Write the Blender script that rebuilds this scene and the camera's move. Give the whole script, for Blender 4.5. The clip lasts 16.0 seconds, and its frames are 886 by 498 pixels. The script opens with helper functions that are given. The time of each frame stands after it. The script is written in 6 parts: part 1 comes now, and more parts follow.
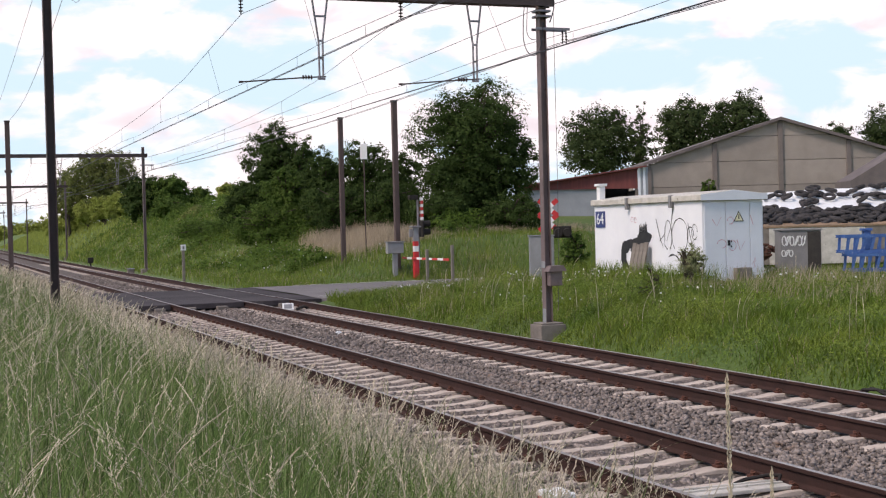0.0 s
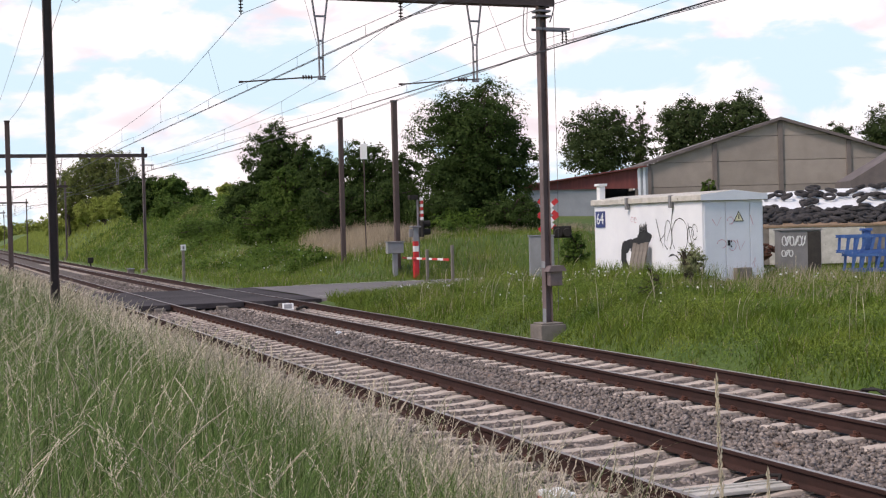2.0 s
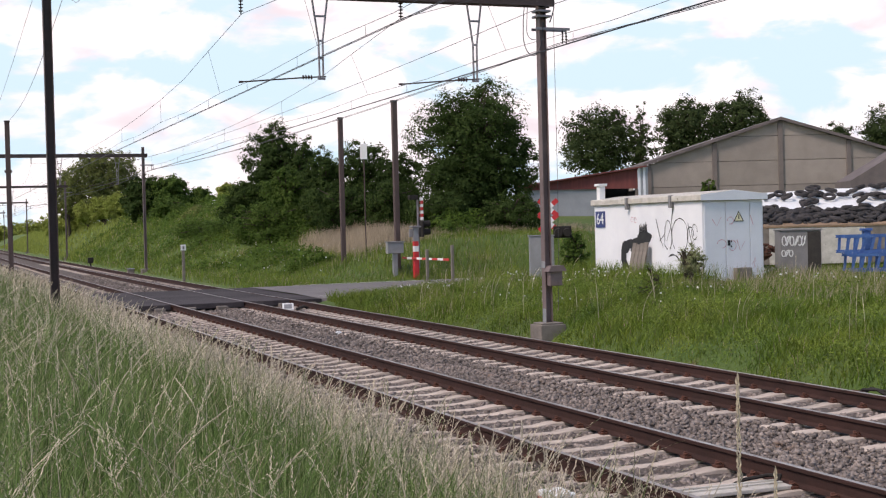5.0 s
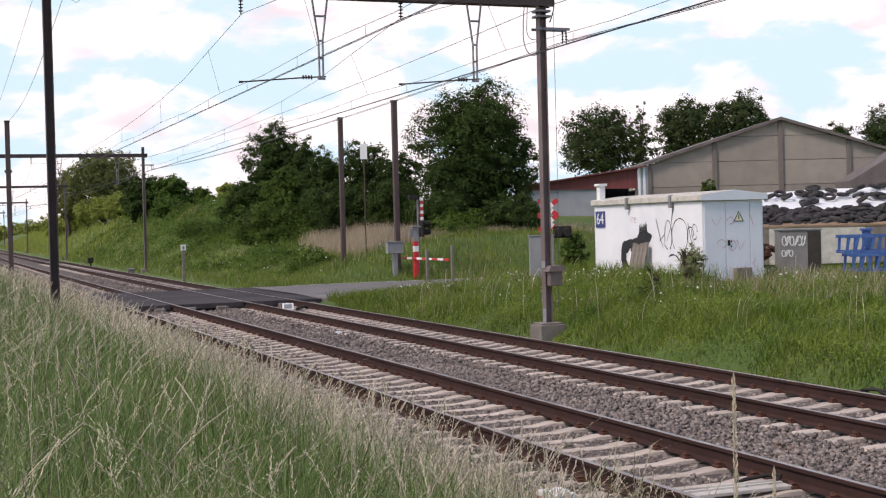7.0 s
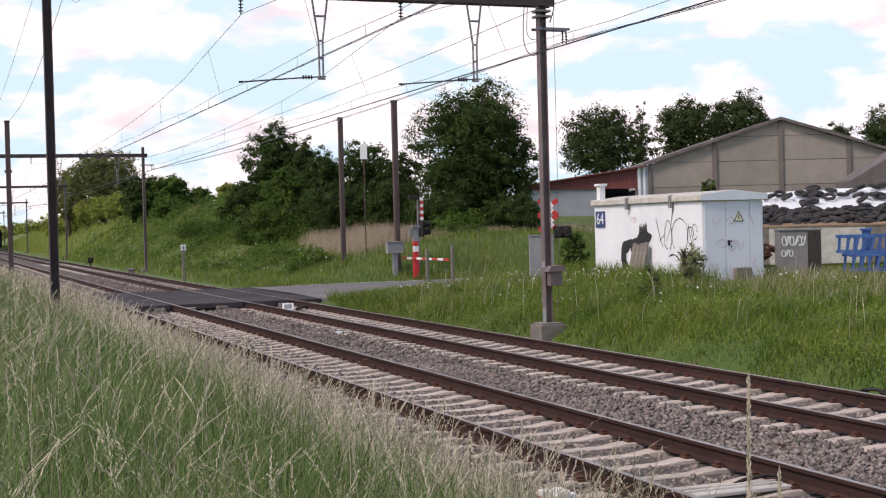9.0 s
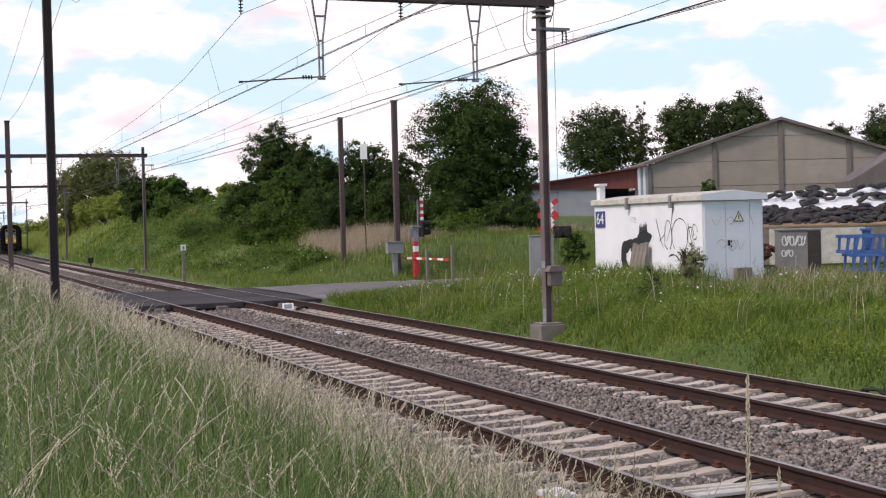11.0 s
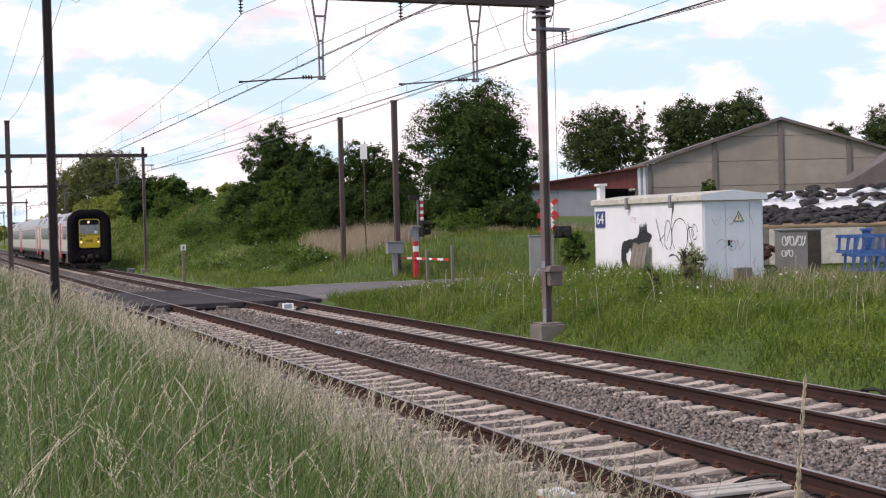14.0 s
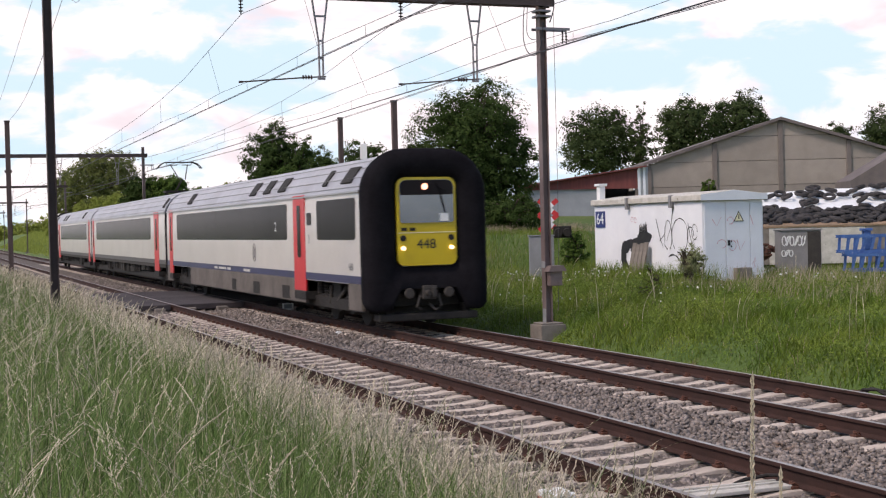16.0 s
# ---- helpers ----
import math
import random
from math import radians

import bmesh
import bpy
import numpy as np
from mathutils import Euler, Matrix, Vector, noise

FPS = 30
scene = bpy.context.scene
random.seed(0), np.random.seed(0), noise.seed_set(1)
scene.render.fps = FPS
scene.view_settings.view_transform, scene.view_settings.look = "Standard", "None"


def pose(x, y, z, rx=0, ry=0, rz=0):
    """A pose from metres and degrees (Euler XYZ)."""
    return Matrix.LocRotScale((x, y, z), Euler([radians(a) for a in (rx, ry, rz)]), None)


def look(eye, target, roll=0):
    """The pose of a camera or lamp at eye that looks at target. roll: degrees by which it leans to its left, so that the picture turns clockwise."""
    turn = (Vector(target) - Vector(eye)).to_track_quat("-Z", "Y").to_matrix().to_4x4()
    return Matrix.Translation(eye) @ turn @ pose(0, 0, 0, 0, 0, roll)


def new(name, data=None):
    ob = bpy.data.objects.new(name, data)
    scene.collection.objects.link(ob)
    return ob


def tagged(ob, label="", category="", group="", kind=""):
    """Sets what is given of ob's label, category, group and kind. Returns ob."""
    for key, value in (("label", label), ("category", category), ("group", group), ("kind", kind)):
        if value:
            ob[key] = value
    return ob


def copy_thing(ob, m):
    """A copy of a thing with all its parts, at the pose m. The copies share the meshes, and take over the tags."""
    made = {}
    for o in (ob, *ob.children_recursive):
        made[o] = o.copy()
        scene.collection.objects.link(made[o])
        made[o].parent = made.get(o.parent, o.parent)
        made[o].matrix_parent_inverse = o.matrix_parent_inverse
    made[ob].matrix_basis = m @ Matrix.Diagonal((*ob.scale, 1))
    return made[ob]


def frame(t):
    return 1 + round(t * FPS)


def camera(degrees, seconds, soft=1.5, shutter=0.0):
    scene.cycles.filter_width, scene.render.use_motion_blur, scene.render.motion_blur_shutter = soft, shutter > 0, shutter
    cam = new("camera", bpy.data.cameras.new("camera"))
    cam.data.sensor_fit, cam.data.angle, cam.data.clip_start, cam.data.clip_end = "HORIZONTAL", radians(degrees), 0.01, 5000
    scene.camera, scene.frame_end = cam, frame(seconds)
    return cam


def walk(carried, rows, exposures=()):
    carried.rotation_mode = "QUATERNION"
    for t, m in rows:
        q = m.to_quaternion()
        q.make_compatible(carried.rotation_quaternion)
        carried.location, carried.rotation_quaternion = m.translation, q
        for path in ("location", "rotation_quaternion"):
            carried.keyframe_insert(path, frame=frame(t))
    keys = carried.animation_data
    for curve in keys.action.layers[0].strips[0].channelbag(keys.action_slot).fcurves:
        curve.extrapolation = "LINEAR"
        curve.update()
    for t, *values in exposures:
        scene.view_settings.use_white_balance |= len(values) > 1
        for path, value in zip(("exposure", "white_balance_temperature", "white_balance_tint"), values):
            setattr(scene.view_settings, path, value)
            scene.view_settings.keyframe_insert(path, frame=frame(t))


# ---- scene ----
# The way of the near track: an arc of very large radius. off: metres to the right of the near track's inner rail,
# way: metres along the line, z: metres above the rail tops.
HEAD, BEND, ASIDE, EYE = 0.36693, -7.357e-05, 7.3037, 2.2413
GAUGE, APART = 1.505, 3.7975
FAR = APART - GAUGE / 2
NEAR = -GAUGE / 2


def turn_at(way):
    return HEAD + BEND * way


def at(off, way, z=0.0):
    a = turn_at(way)
    x = ASIDE * math.cos(HEAD) + (math.cos(a) - math.cos(HEAD)) / BEND
    y = ASIDE * math.sin(HEAD) + (math.sin(a) - math.sin(HEAD)) / BEND
    return Vector((x + off * math.cos(a), y + off * math.sin(a), z))


def stand(off, way, z=0.0, rz=0.0):
    """The pose of a thing beside the line: its x points away to the right of the line, its y along it."""
    p = at(off, way, z)
    return pose(p.x, p.y, p.z, 0, 0, math.degrees(turn_at(way)) + rz)


# ---- camera ----
cam = camera(36.04, 16.0, soft=1.2, shutter=0.12)
VIEW = look((0, 0, EYE), (0, math.cos(0.01668), EYE - math.sin(0.01668)), -1.441)
walk(cam, [(0.0, VIEW), (16.0, VIEW)], exposures=[(0.0, 0.24, 7150, 17), (16.0, 0.24, 7150, 17)])

# ---- world and light ----
SUN_TO = Vector((-0.66, -0.50, 0.97)).normalized()
sky_world = bpy.data.worlds.new("sky")
scene.world = sky_world
sky_world.use_nodes = True
wn = sky_world.node_tree
wsky = wn.nodes.new("ShaderNodeTexSky")
wsky.sky_type = "NISHITA"
wsky.sun_disc = False
wsky.sun_elevation = math.asin(SUN_TO.z)
wsky.sun_rotation = math.atan2(SUN_TO.x, SUN_TO.y)
wsky.air_density, wsky.dust_density, wsky.ozone_density = 1.0, 1.0, 1.0
wbg = wn.nodes["Background"]
wbg.inputs[1].default_value = 0.15
wn.links.new(wsky.outputs[0], wbg.inputs[0])
sun = new("sun", bpy.data.lights.new("sun", "SUN"))
sun.data.energy, sun.data.angle, sun.data.color = 2.05, radians(12), (1.0, 0.94, 0.87)
sun.matrix_world = look(SUN_TO * 50, (0, 0, 0))


# ---- materials ----
def material(name, base, second=None, scale=6.0, rough=0.8, metal=0.0, bump=0.2, fine=60.0, spots=None, spot_at=0.62,
             island=0.0, per_object=0.0, stretch=(1, 1, 1), fine_mix=0.35, bump_dist=0.02, coat=0.0, translucent=0.0, world_space=False, spec=0.5):
    """A procedural surface: two colours in large stains, fine grain, bump; spots are a third colour in patches."""
    m = bpy.data.materials.new(name)
    m.use_nodes = True
    t, L = m.node_tree, m.node_tree.links
    b = t.nodes["Principled BSDF"]
    second = second or tuple(c * 0.75 for c in base)
    tc = t.nodes.new("ShaderNodeTexCoord")
    mp = t.nodes.new("ShaderNodeMapping")
    mp.inputs["Scale"].default_value = stretch
    if world_space:
        geo = t.nodes.new("ShaderNodeNewGeometry")
        L.new(geo.outputs["Position"], mp.inputs[0])
    else:
        L.new(tc.outputs["Object"], mp.inputs[0])

    def noise_node(sc, detail, shift):
        n = t.nodes.new("ShaderNodeTexNoise")
        n.inputs["Scale"].default_value, n.inputs["Detail"].default_value, n.inputs["Roughness"].default_value = sc, detail, 0.6
        n.inputs["Distortion"].default_value = shift
        L.new(mp.outputs[0], n.inputs["Vector"])
        return n

    def mix(f, a, c):
        x = t.nodes.new("ShaderNodeMix")
        x.data_type = "RGBA"
        for sock, val in ((x.inputs[0], f), (x.inputs[6], a), (x.inputs[7], c)):
            if isinstance(val, (int, float)):
                sock.default_value = val
            elif isinstance(val, tuple):
                sock.default_value = (*val[:3], 1)
            else:
                L.new(val, sock)
        return x.outputs[2]

    def ramp(src, lo, hi):
        r = t.nodes.new("ShaderNodeMapRange")
        r.inputs[1].default_value, r.inputs[2].default_value = lo, hi
        L.new(src, r.inputs[0])
        return r.outputs[0]

    big, small = noise_node(scale, 5, 0.3), noise_node(fine, 4, 0.0)
    col = mix(ramp(big.outputs[0], 0.35, 0.65), base, second)
    dark = tuple(c * 0.55 for c in base)
    grain = ramp(small.outputs[0], 0.45, 0.72)
    g = t.nodes.new("ShaderNodeMath")
    g.operation = "MULTIPLY"
    g.inputs[1].default_value = fine_mix
    L.new(grain, g.inputs[0])
    col = mix(g.outputs[0], col, dark)
    if spots:
        patch = noise_node(scale * 2.3, 6, 0.6)
        col = mix(ramp(patch.outputs[0], spot_at, spot_at + 0.12), col, spots)
    for amount, src in ((island, "island"), (per_object, "object")):
        if amount:
            if src == "island":
                n = t.nodes.new("ShaderNodeNewGeometry")
                o = n.outputs["Random Per Island"]
            else:
                n = t.nodes.new("ShaderNodeObjectInfo")
                o = n.outputs["Random"]
            hs = t.nodes.new("ShaderNodeHueSaturation")
            r = t.nodes.new("ShaderNodeMapRange")
            r.inputs[3].default_value, r.inputs[4].default_value = 1 - amount, 1 + amount
            L.new(o, r.inputs[0])
            L.new(r.outputs[0], hs.inputs["Value"])
            L.new(col, hs.inputs["Color"])
            col = hs.outputs[0]
    L.new(col, b.inputs["Base Color"])
    b.inputs["Metallic"].default_value = metal
    rr = t.nodes.new("ShaderNodeMapRange")
    rr.inputs[3].default_value, rr.inputs[4].default_value = max(0.03, rough - 0.1), min(1, rough + 0.1)
    L.new(small.outputs[0], rr.inputs[0])
    L.new(rr.outputs[0], b.inputs["Roughness"])
    b.inputs["Specular IOR Level"].default_value = spec
    if coat:
        b.inputs["Coat Weight"].default_value = coat
    if bump:
        bp = t.nodes.new("ShaderNodeBump")
        bp.inputs["Strength"].default_value, bp.inputs["Distance"].default_value = bump, bump_dist
        L.new(small.outputs[0], bp.inputs["Height"])
        L.new(bp.outputs[0], b.inputs["Normal"])
    if translucent:
        tr_ = t.nodes.new("ShaderNodeBsdfTranslucent")
        L.new(col, tr_.inputs[0])
        ms = t.nodes.new("ShaderNodeMixShader")
        ms.inputs[0].default_value = translucent
        L.new(b.outputs[0], ms.inputs[1])
        L.new(tr_.outputs[0], ms.inputs[2])
        L.new(ms.outputs[0], t.nodes["Material Output"].inputs[0])
    return m


def glowing(name, colour, strength):
    m = bpy.data.materials.new(name)
    m.use_nodes = True
    b = m.node_tree.nodes["Principled BSDF"]
    b.inputs["Base Color"].default_value = (*colour, 1)
    b.inputs["Emission Color"].default_value = (*colour, 1)
    b.inputs["Emission Strength"].default_value = strength
    return m


SOIL = material("meadow_soil", (0.07, 0.125, 0.022), (0.1, 0.14, 0.032), 0.25, 0.95, bump=0.6, fine=9, spots=(0.16, 0.13, 0.06), spot_at=0.6, world_space=True, bump_dist=0.1)
BALLAST = material("ballast_gravel", (0.15, 0.12, 0.105), (0.1, 0.08, 0.07), 1.2, 0.95, bump=1.0, fine=26, fine_mix=0.8, bump_dist=0.04, world_space=True)
STONE = material("crushed_stone", (0.265, 0.22, 0.195), (0.17, 0.14, 0.125), 1.0, 0.92, bump=0.3, fine=90, island=0.5, spots=(0.2, 0.12, 0.08), world_space=True)
RAIL_RUST = material("rusted_rail", (0.06, 0.03, 0.025), (0.04, 0.022, 0.019), 3, 0.85, 0.0, 0.3, 60, spec=0.2)
RAIL_TOP = material("polished_rail_head", (0.36, 0.32, 0.32), (0.22, 0.18, 0.17), 2, 0.36, 0.8, 0.05, 40)
CONCRETE = material("sleeper_concrete", (0.6, 0.5, 0.43), (0.48, 0.4, 0.34), 4, 0.9, bump=0.25, fine=70, spots=(0.2, 0.15, 0.12), per_object=0.12)
CLIP = material("rusted_clip", (0.13, 0.05, 0.032), (0.08, 0.035, 0.025), 20, 0.8, 0.3, 0.3, 90)
PLINTH = material("weathered_concrete", (0.25, 0.215, 0.185), (0.17, 0.145, 0.125), 3, 0.92, bump=0.4, fine=40, spots=(0.12, 0.11, 0.09))
DECK = material("rubber_crossing_deck", (0.045, 0.038, 0.042), (0.07, 0.06, 0.062), 2, 0.88, bump=0.3, fine=50, per_object=0.2, spec=0.2)
ASPHALT = material("grey_asphalt", (0.19, 0.172, 0.17), (0.15, 0.136, 0.135), 0.8, 0.9, bump=0.4, fine=80, world_space=True)
ROADPAINT = material("worn_road_paint", (0.7, 0.68, 0.65), (0.45, 0.43, 0.41), 5, 0.8, bump=0.1)
MASTSTEEL = material("brown_mast_steel", (0.085, 0.058, 0.058), (0.06, 0.042, 0.042), 2.0, 0.65, 0.2, 0.2, 40, spots=(0.15, 0.12, 0.115))
MASTPALE = material("galvanised_mast_steel", (0.23, 0.17, 0.165), (0.16, 0.115, 0.11), 1.2, 0.6, 0.25, 0.2, 40, spots=(0.1, 0.055, 0.04))
GALV = material("galvanised_steel", (0.3, 0.28, 0.3), (0.22, 0.2, 0.22), 5, 0.5, 0.7, 0.1, 40)
WIREMAT = material("dark_copper_wire", (0.09, 0.085, 0.1), (0.06, 0.06, 0.07), 1, 0.5, 0.6, 0.0, 20)
INSUL = material("brown_porcelain", (0.06, 0.04, 0.04), (0.04, 0.03, 0.03), 8, 0.25, bump=0.0)
WOODPOLE = material("creosoted_timber", (0.11, 0.075, 0.07), (0.075, 0.05, 0.048), 3, 0.85, bump=0.5, fine=25, stretch=(4, 4, 0.4))
WHITEWALL = material("white_render", (0.83, 0.83, 0.86), (0.76, 0.76, 0.8), 1.0, 0.85, bump=0.1, fine=40, spots=(0.55, 0.55, 0.53), spot_at=0.66, fine_mix=0.1)
WHITEDOOR = material("white_painted_steel", (0.78, 0.8, 0.86), (0.72, 0.74, 0.8), 1.3, 0.55, bump=0.05, fine=30, fine_mix=0.08)
ROOFSLAB = material("lichened_concrete", (0.62, 0.58, 0.53), (0.46, 0.43, 0.38), 3, 0.9, bump=0.3, fine=30, spots=(0.22, 0.2, 0.17))
BLACKPAINT = material("black_spray", (0.012, 0.012, 0.014), (0.03, 0.03, 0.03), 6, 0.7, bump=0.0)
REDSPRAY = material("faded_red_spray", (0.6, 0.3, 0.36), (0.7, 0.5, 0.55), 9, 0.7, bump=0.0)
GREYCAB = material("grey_cabinet_paint", (0.24, 0.23, 0.235), (0.19, 0.18, 0.18), 2, 0.6, bump=0.05, fine=30)
LIGHTCAB = material("pale_grey_paint", (0.28, 0.285, 0.3), (0.22, 0.225, 0.235), 3, 0.55, bump=0.05)
BLUE = material("blue_painted_steel", (0.06, 0.15, 0.4), (0.035, 0.09, 0.28), 3, 0.5, bump=0.05, spots=(0.3, 0.34, 0.45))
SIGNRED = material("sign_red", (0.6, 0.03, 0.035), (0.5, 0.03, 0.03), 3, 0.5, bump=0.0)
SIGNWHITE = material("sign_white", (0.82, 0.82, 0.82), (0.74, 0.74, 0.74), 3, 0.5, bump=0.0, fine_mix=0.1)
SIGNBLUE = material("sign_blue", (0.02, 0.04, 0.17), (0.025, 0.045, 0.18), 3, 0.45, bump=0.0)
SIGNYELLOW = material("sign_yellow", (0.84, 0.78, 0.56), (0.8, 0.74, 0.5), 3, 0.5, bump=0.0)
TYRE = material("weathered_tyre_rubber", (0.028, 0.026, 0.028), (0.045, 0.04, 0.04), 6, 0.85, bump=0.3, fine=60, per_object=0.4)
SHEET = material("white_silage_film", (0.86, 0.87, 0.88), (0.82, 0.83, 0.84), 2, 0.45, bump=0.4, fine=4)
DRYSOIL = material("dry_clay_soil", (0.3, 0.2, 0.13), (0.2, 0.14, 0.09), 1, 0.95, bump=0.5, fine=15, spots=(0.1, 0.12, 0.05))
BARNPANEL = material("grey_concrete_panel", (0.35, 0.3, 0.262), (0.29, 0.248, 0.22), 0.8, 0.92, bump=0.15, fine=20, per_object=0.1)
BARNPOST = material("brown_grey_concrete", (0.2, 0.165, 0.15), (0.16, 0.135, 0.125), 1.5, 0.92, bump=0.2, fine=20)
BARNROOF = material("fibre_cement_roof", (0.17, 0.14, 0.135), (0.12, 0.1, 0.1), 1, 0.9, bump=0.2)
REDSHEET = material("rusty_red_cladding", (0.2, 0.05, 0.045), (0.13, 0.035, 0.035), 1.2, 0.75, bump=0.2, stretch=(6, 1, 0.4))
SHEDGREY = material("grey_shed_wall", (0.32, 0.34, 0.38), (0.26, 0.28, 0.31), 1, 0.85, bump=0.1)
DARKVOID = material("shed_interior", (0.02, 0.018, 0.018), (0.03, 0.025, 0.025), 2, 0.95, bump=0.0)
BARK = material("bark", (0.09, 0.065, 0.05), (0.06, 0.045, 0.035), 5, 0.95, bump=0.6, fine=30)


def leaf_material(name, base, second):
    return material(name, base, second, 0.5, 0.75, bump=0.0, fine=3, island=0.28, translucent=0.35, spec=0.1, world_space=True, fine_mix=0.2)


LEAF_DARK = leaf_material("dark_leaves", (0.04, 0.068, 0.019), (0.06, 0.096, 0.026))
LEAF_MID = leaf_material("mid_green_leaves", (0.065, 0.115, 0.024), (0.1, 0.155, 0.034))
LEAF_OLIVE = leaf_material("olive_leaves", (0.13, 0.155, 0.05), (0.19, 0.21, 0.07))
LEAF_BACK = leaf_material("distant_tree_leaves", (0.048, 0.07, 0.027), (0.07, 0.098, 0.036))
LEAF_PALE = leaf_material("yellow_green_leaves", (0.24, 0.29, 0.06), (0.31, 0.34, 0.09))
WEED = leaf_material("broad_weed_leaves", (0.07, 0.13, 0.02), (0.12, 0.18, 0.035))
GRASS = material("meadow_grass", (0.1, 0.17, 0.042), (0.17, 0.235, 0.072), 0.5, 0.55, bump=0.0, fine=4, island=0.5, translucent=0.28, world_space=True, fine_mix=0.15, spec=0.35)
GRASS_PALE = material("pale_meadow_grass", (0.23, 0.26, 0.115), (0.32, 0.32, 0.17), 0.7, 0.6, bump=0.0, fine=4, island=0.4, translucent=0.3, world_space=True, fine_mix=0.15, spec=0.35)
GRASS_LUSH = material("lush_grass", (0.09, 0.158, 0.011), (0.178, 0.225, 0.022), 0.8, 0.6, bump=0.0, fine=3, island=0.5, translucent=0.3, world_space=True, fine_mix=0.2, spots=(0.26, 0.22, 0.1), spot_at=0.66)
STALKS = material("pale_seed_stalks", (0.68, 0.58, 0.46), (0.54, 0.46, 0.34), 0.8, 0.75, bump=0.0, fine=5, island=0.25, translucent=0.3, world_space=True, fine_mix=0.1)
STRAW = material("dry_grass_straw", (0.5, 0.395, 0.295), (0.41, 0.325, 0.22), 0.6, 0.75, bump=0.0, fine=5, island=0.3, translucent=0.3, world_space=True, fine_mix=0.15)
PETAL = material("white_petals", (0.8, 0.8, 0.76), (0.75, 0.75, 0.7), 5, 0.7, bump=0.0, translucent=0.2)


# ---- mesh helpers ----
def part(name, bm, mat, parent=None, label="", smooth=False):
    """Links a bmesh as one mesh object, under parent if given."""
    bmesh.ops.recalc_face_normals(bm, faces=bm.faces)
    me = bpy.data.meshes.new(name)
    bm.to_mesh(me)
    bm.free()
    me.materials.append(mat)
    if smooth:
        for p in me.polygons:
            p.use_smooth = True
    ob = new(name, me)
    ob.parent = parent
    return tagged(ob, label)


def thing(name, m, label, category, group="", kind=""):
    ob = new(name)
    ob.matrix_basis = m
    return tagged(ob, label, category, group, kind)


def box(bm, x0, y0, z0, x1, y1, z1, bevel=0.0):
    v = [bm.verts.new((x, y, z)) for x in (x0, x1) for y in (y0, y1) for z in (z0, z1)]
    faces = [bm.faces.new([v[i] for i in f]) for f in ((0, 1, 3, 2), (4, 6, 7, 5), (0, 4, 5, 1), (2, 3, 7, 6), (0, 2, 6, 4), (1, 5, 7, 3))]
    if bevel:
        edges = list({e for f in faces for e in f.edges})
        bmesh.ops.bevel(bm, geom=edges, offset=bevel, segments=2, affect="EDGES", profile=0.6)
    return bm


def boxes(*lists, bevel=0.0):
    bm = bmesh.new()
    for b in lists:
        box(bm, *b, bevel=bevel)
    return bm


def tube(bm, points, radius, seg=6, caps=True):
    """A round bar through the points; radius may be a list."""
    pts = [Vector(p) for p in points]
    rings = []
    for i, p in enumerate(pts):
        d = (pts[min(i + 1, len(pts) - 1)] - pts[max(i - 1, 0)]).normalized()
        u = d.cross(Vector((0, 0, 1)) if abs(d.z) < 0.9 else Vector((1, 0, 0))).normalized()
        w = d.cross(u)
        r = radius[i] if isinstance(radius, (list, tuple)) else radius
        rings.append([bm.verts.new(p + (u * math.cos(a) + w * math.sin(a)) * r) for a in (j * 2 * math.pi / seg for j in range(seg))])
    for a, b in zip(rings, rings[1:]):
        for j in range(seg):
            bm.faces.new((a[j], a[(j + 1) % seg], b[(j + 1) % seg], b[j]))
    if caps:
        bm.faces.new(rings[0])
        bm.faces.new(rings[-1])
    return bm


def prism(bm, outline, y0, y1):
    """An outline in x and z, drawn out along y."""
    a = [bm.verts.new((x, y0, z)) for x, z in outline]
    b = [bm.verts.new((x, y1, z)) for x, z in outline]
    n = len(outline)
    for i in range(n):
        bm.faces.new((a[i], a[(i + 1) % n], b[(i + 1) % n], b[i]))
    bm.faces.new(a)
    bm.faces.new(b[::-1])
    return bm


def sweep(bm, outline, ways, off):
    """An outline in off and z, drawn along the line."""
    rings = [[bm.verts.new(at(off + x, w, z)) for x, z in outline] for w in ways]
    n = len(outline)
    for a, b in zip(rings, rings[1:]):
        for i in range(n):
            bm.faces.new((a[i], a[(i + 1) % n], b[(i + 1) % n], b[i]))
    bm.faces.new(rings[0])
    bm.faces.new(rings[-1])
    return bm


def sheet_mesh(name, verts, faces, mat, label, category, kind):
    me = bpy.data.meshes.new(name)
    me.from_pydata([tuple(v) for v in verts], [], faces)
    me.materials.append(mat)
    me.update()
    return tagged(new(name, me), label, category, "", kind)


def smooth_step(a, b, x):
    t = min(1.0, max(0.0, (x - a) / (b - a)))
    return t * t * (3 - 2 * t)


def lerp_table(rows, x):
    for (a, u), (b, v) in zip(rows, rows[1:]):
        if x <= b:
            return u + (v - u) * max(0.0, (x - a) / (b - a))
    return rows[-1][1]


# ---- ground ----
LEFT = [(-400, 6), (-60, 2.2), (-14, 1.1), (-7.3, 0.62), (-5.0, 0.36), (-3.6, -0.1), (-2.8, -0.42), (5.0, -0.45)]
BANK = [(5.0, -0.46), (5.5, -0.53), (5.72, -0.4), (6.3, -0.06), (9.0, 0.24), (12.0, 0.42), (15.6, 0.42), (18.5, 0.12), (24, 0.2), (60, 1.2), (400, 4)]
ROADBED = [(4.6, -0.09), (22, -0.1), (40, 0.6), (400, 4)]


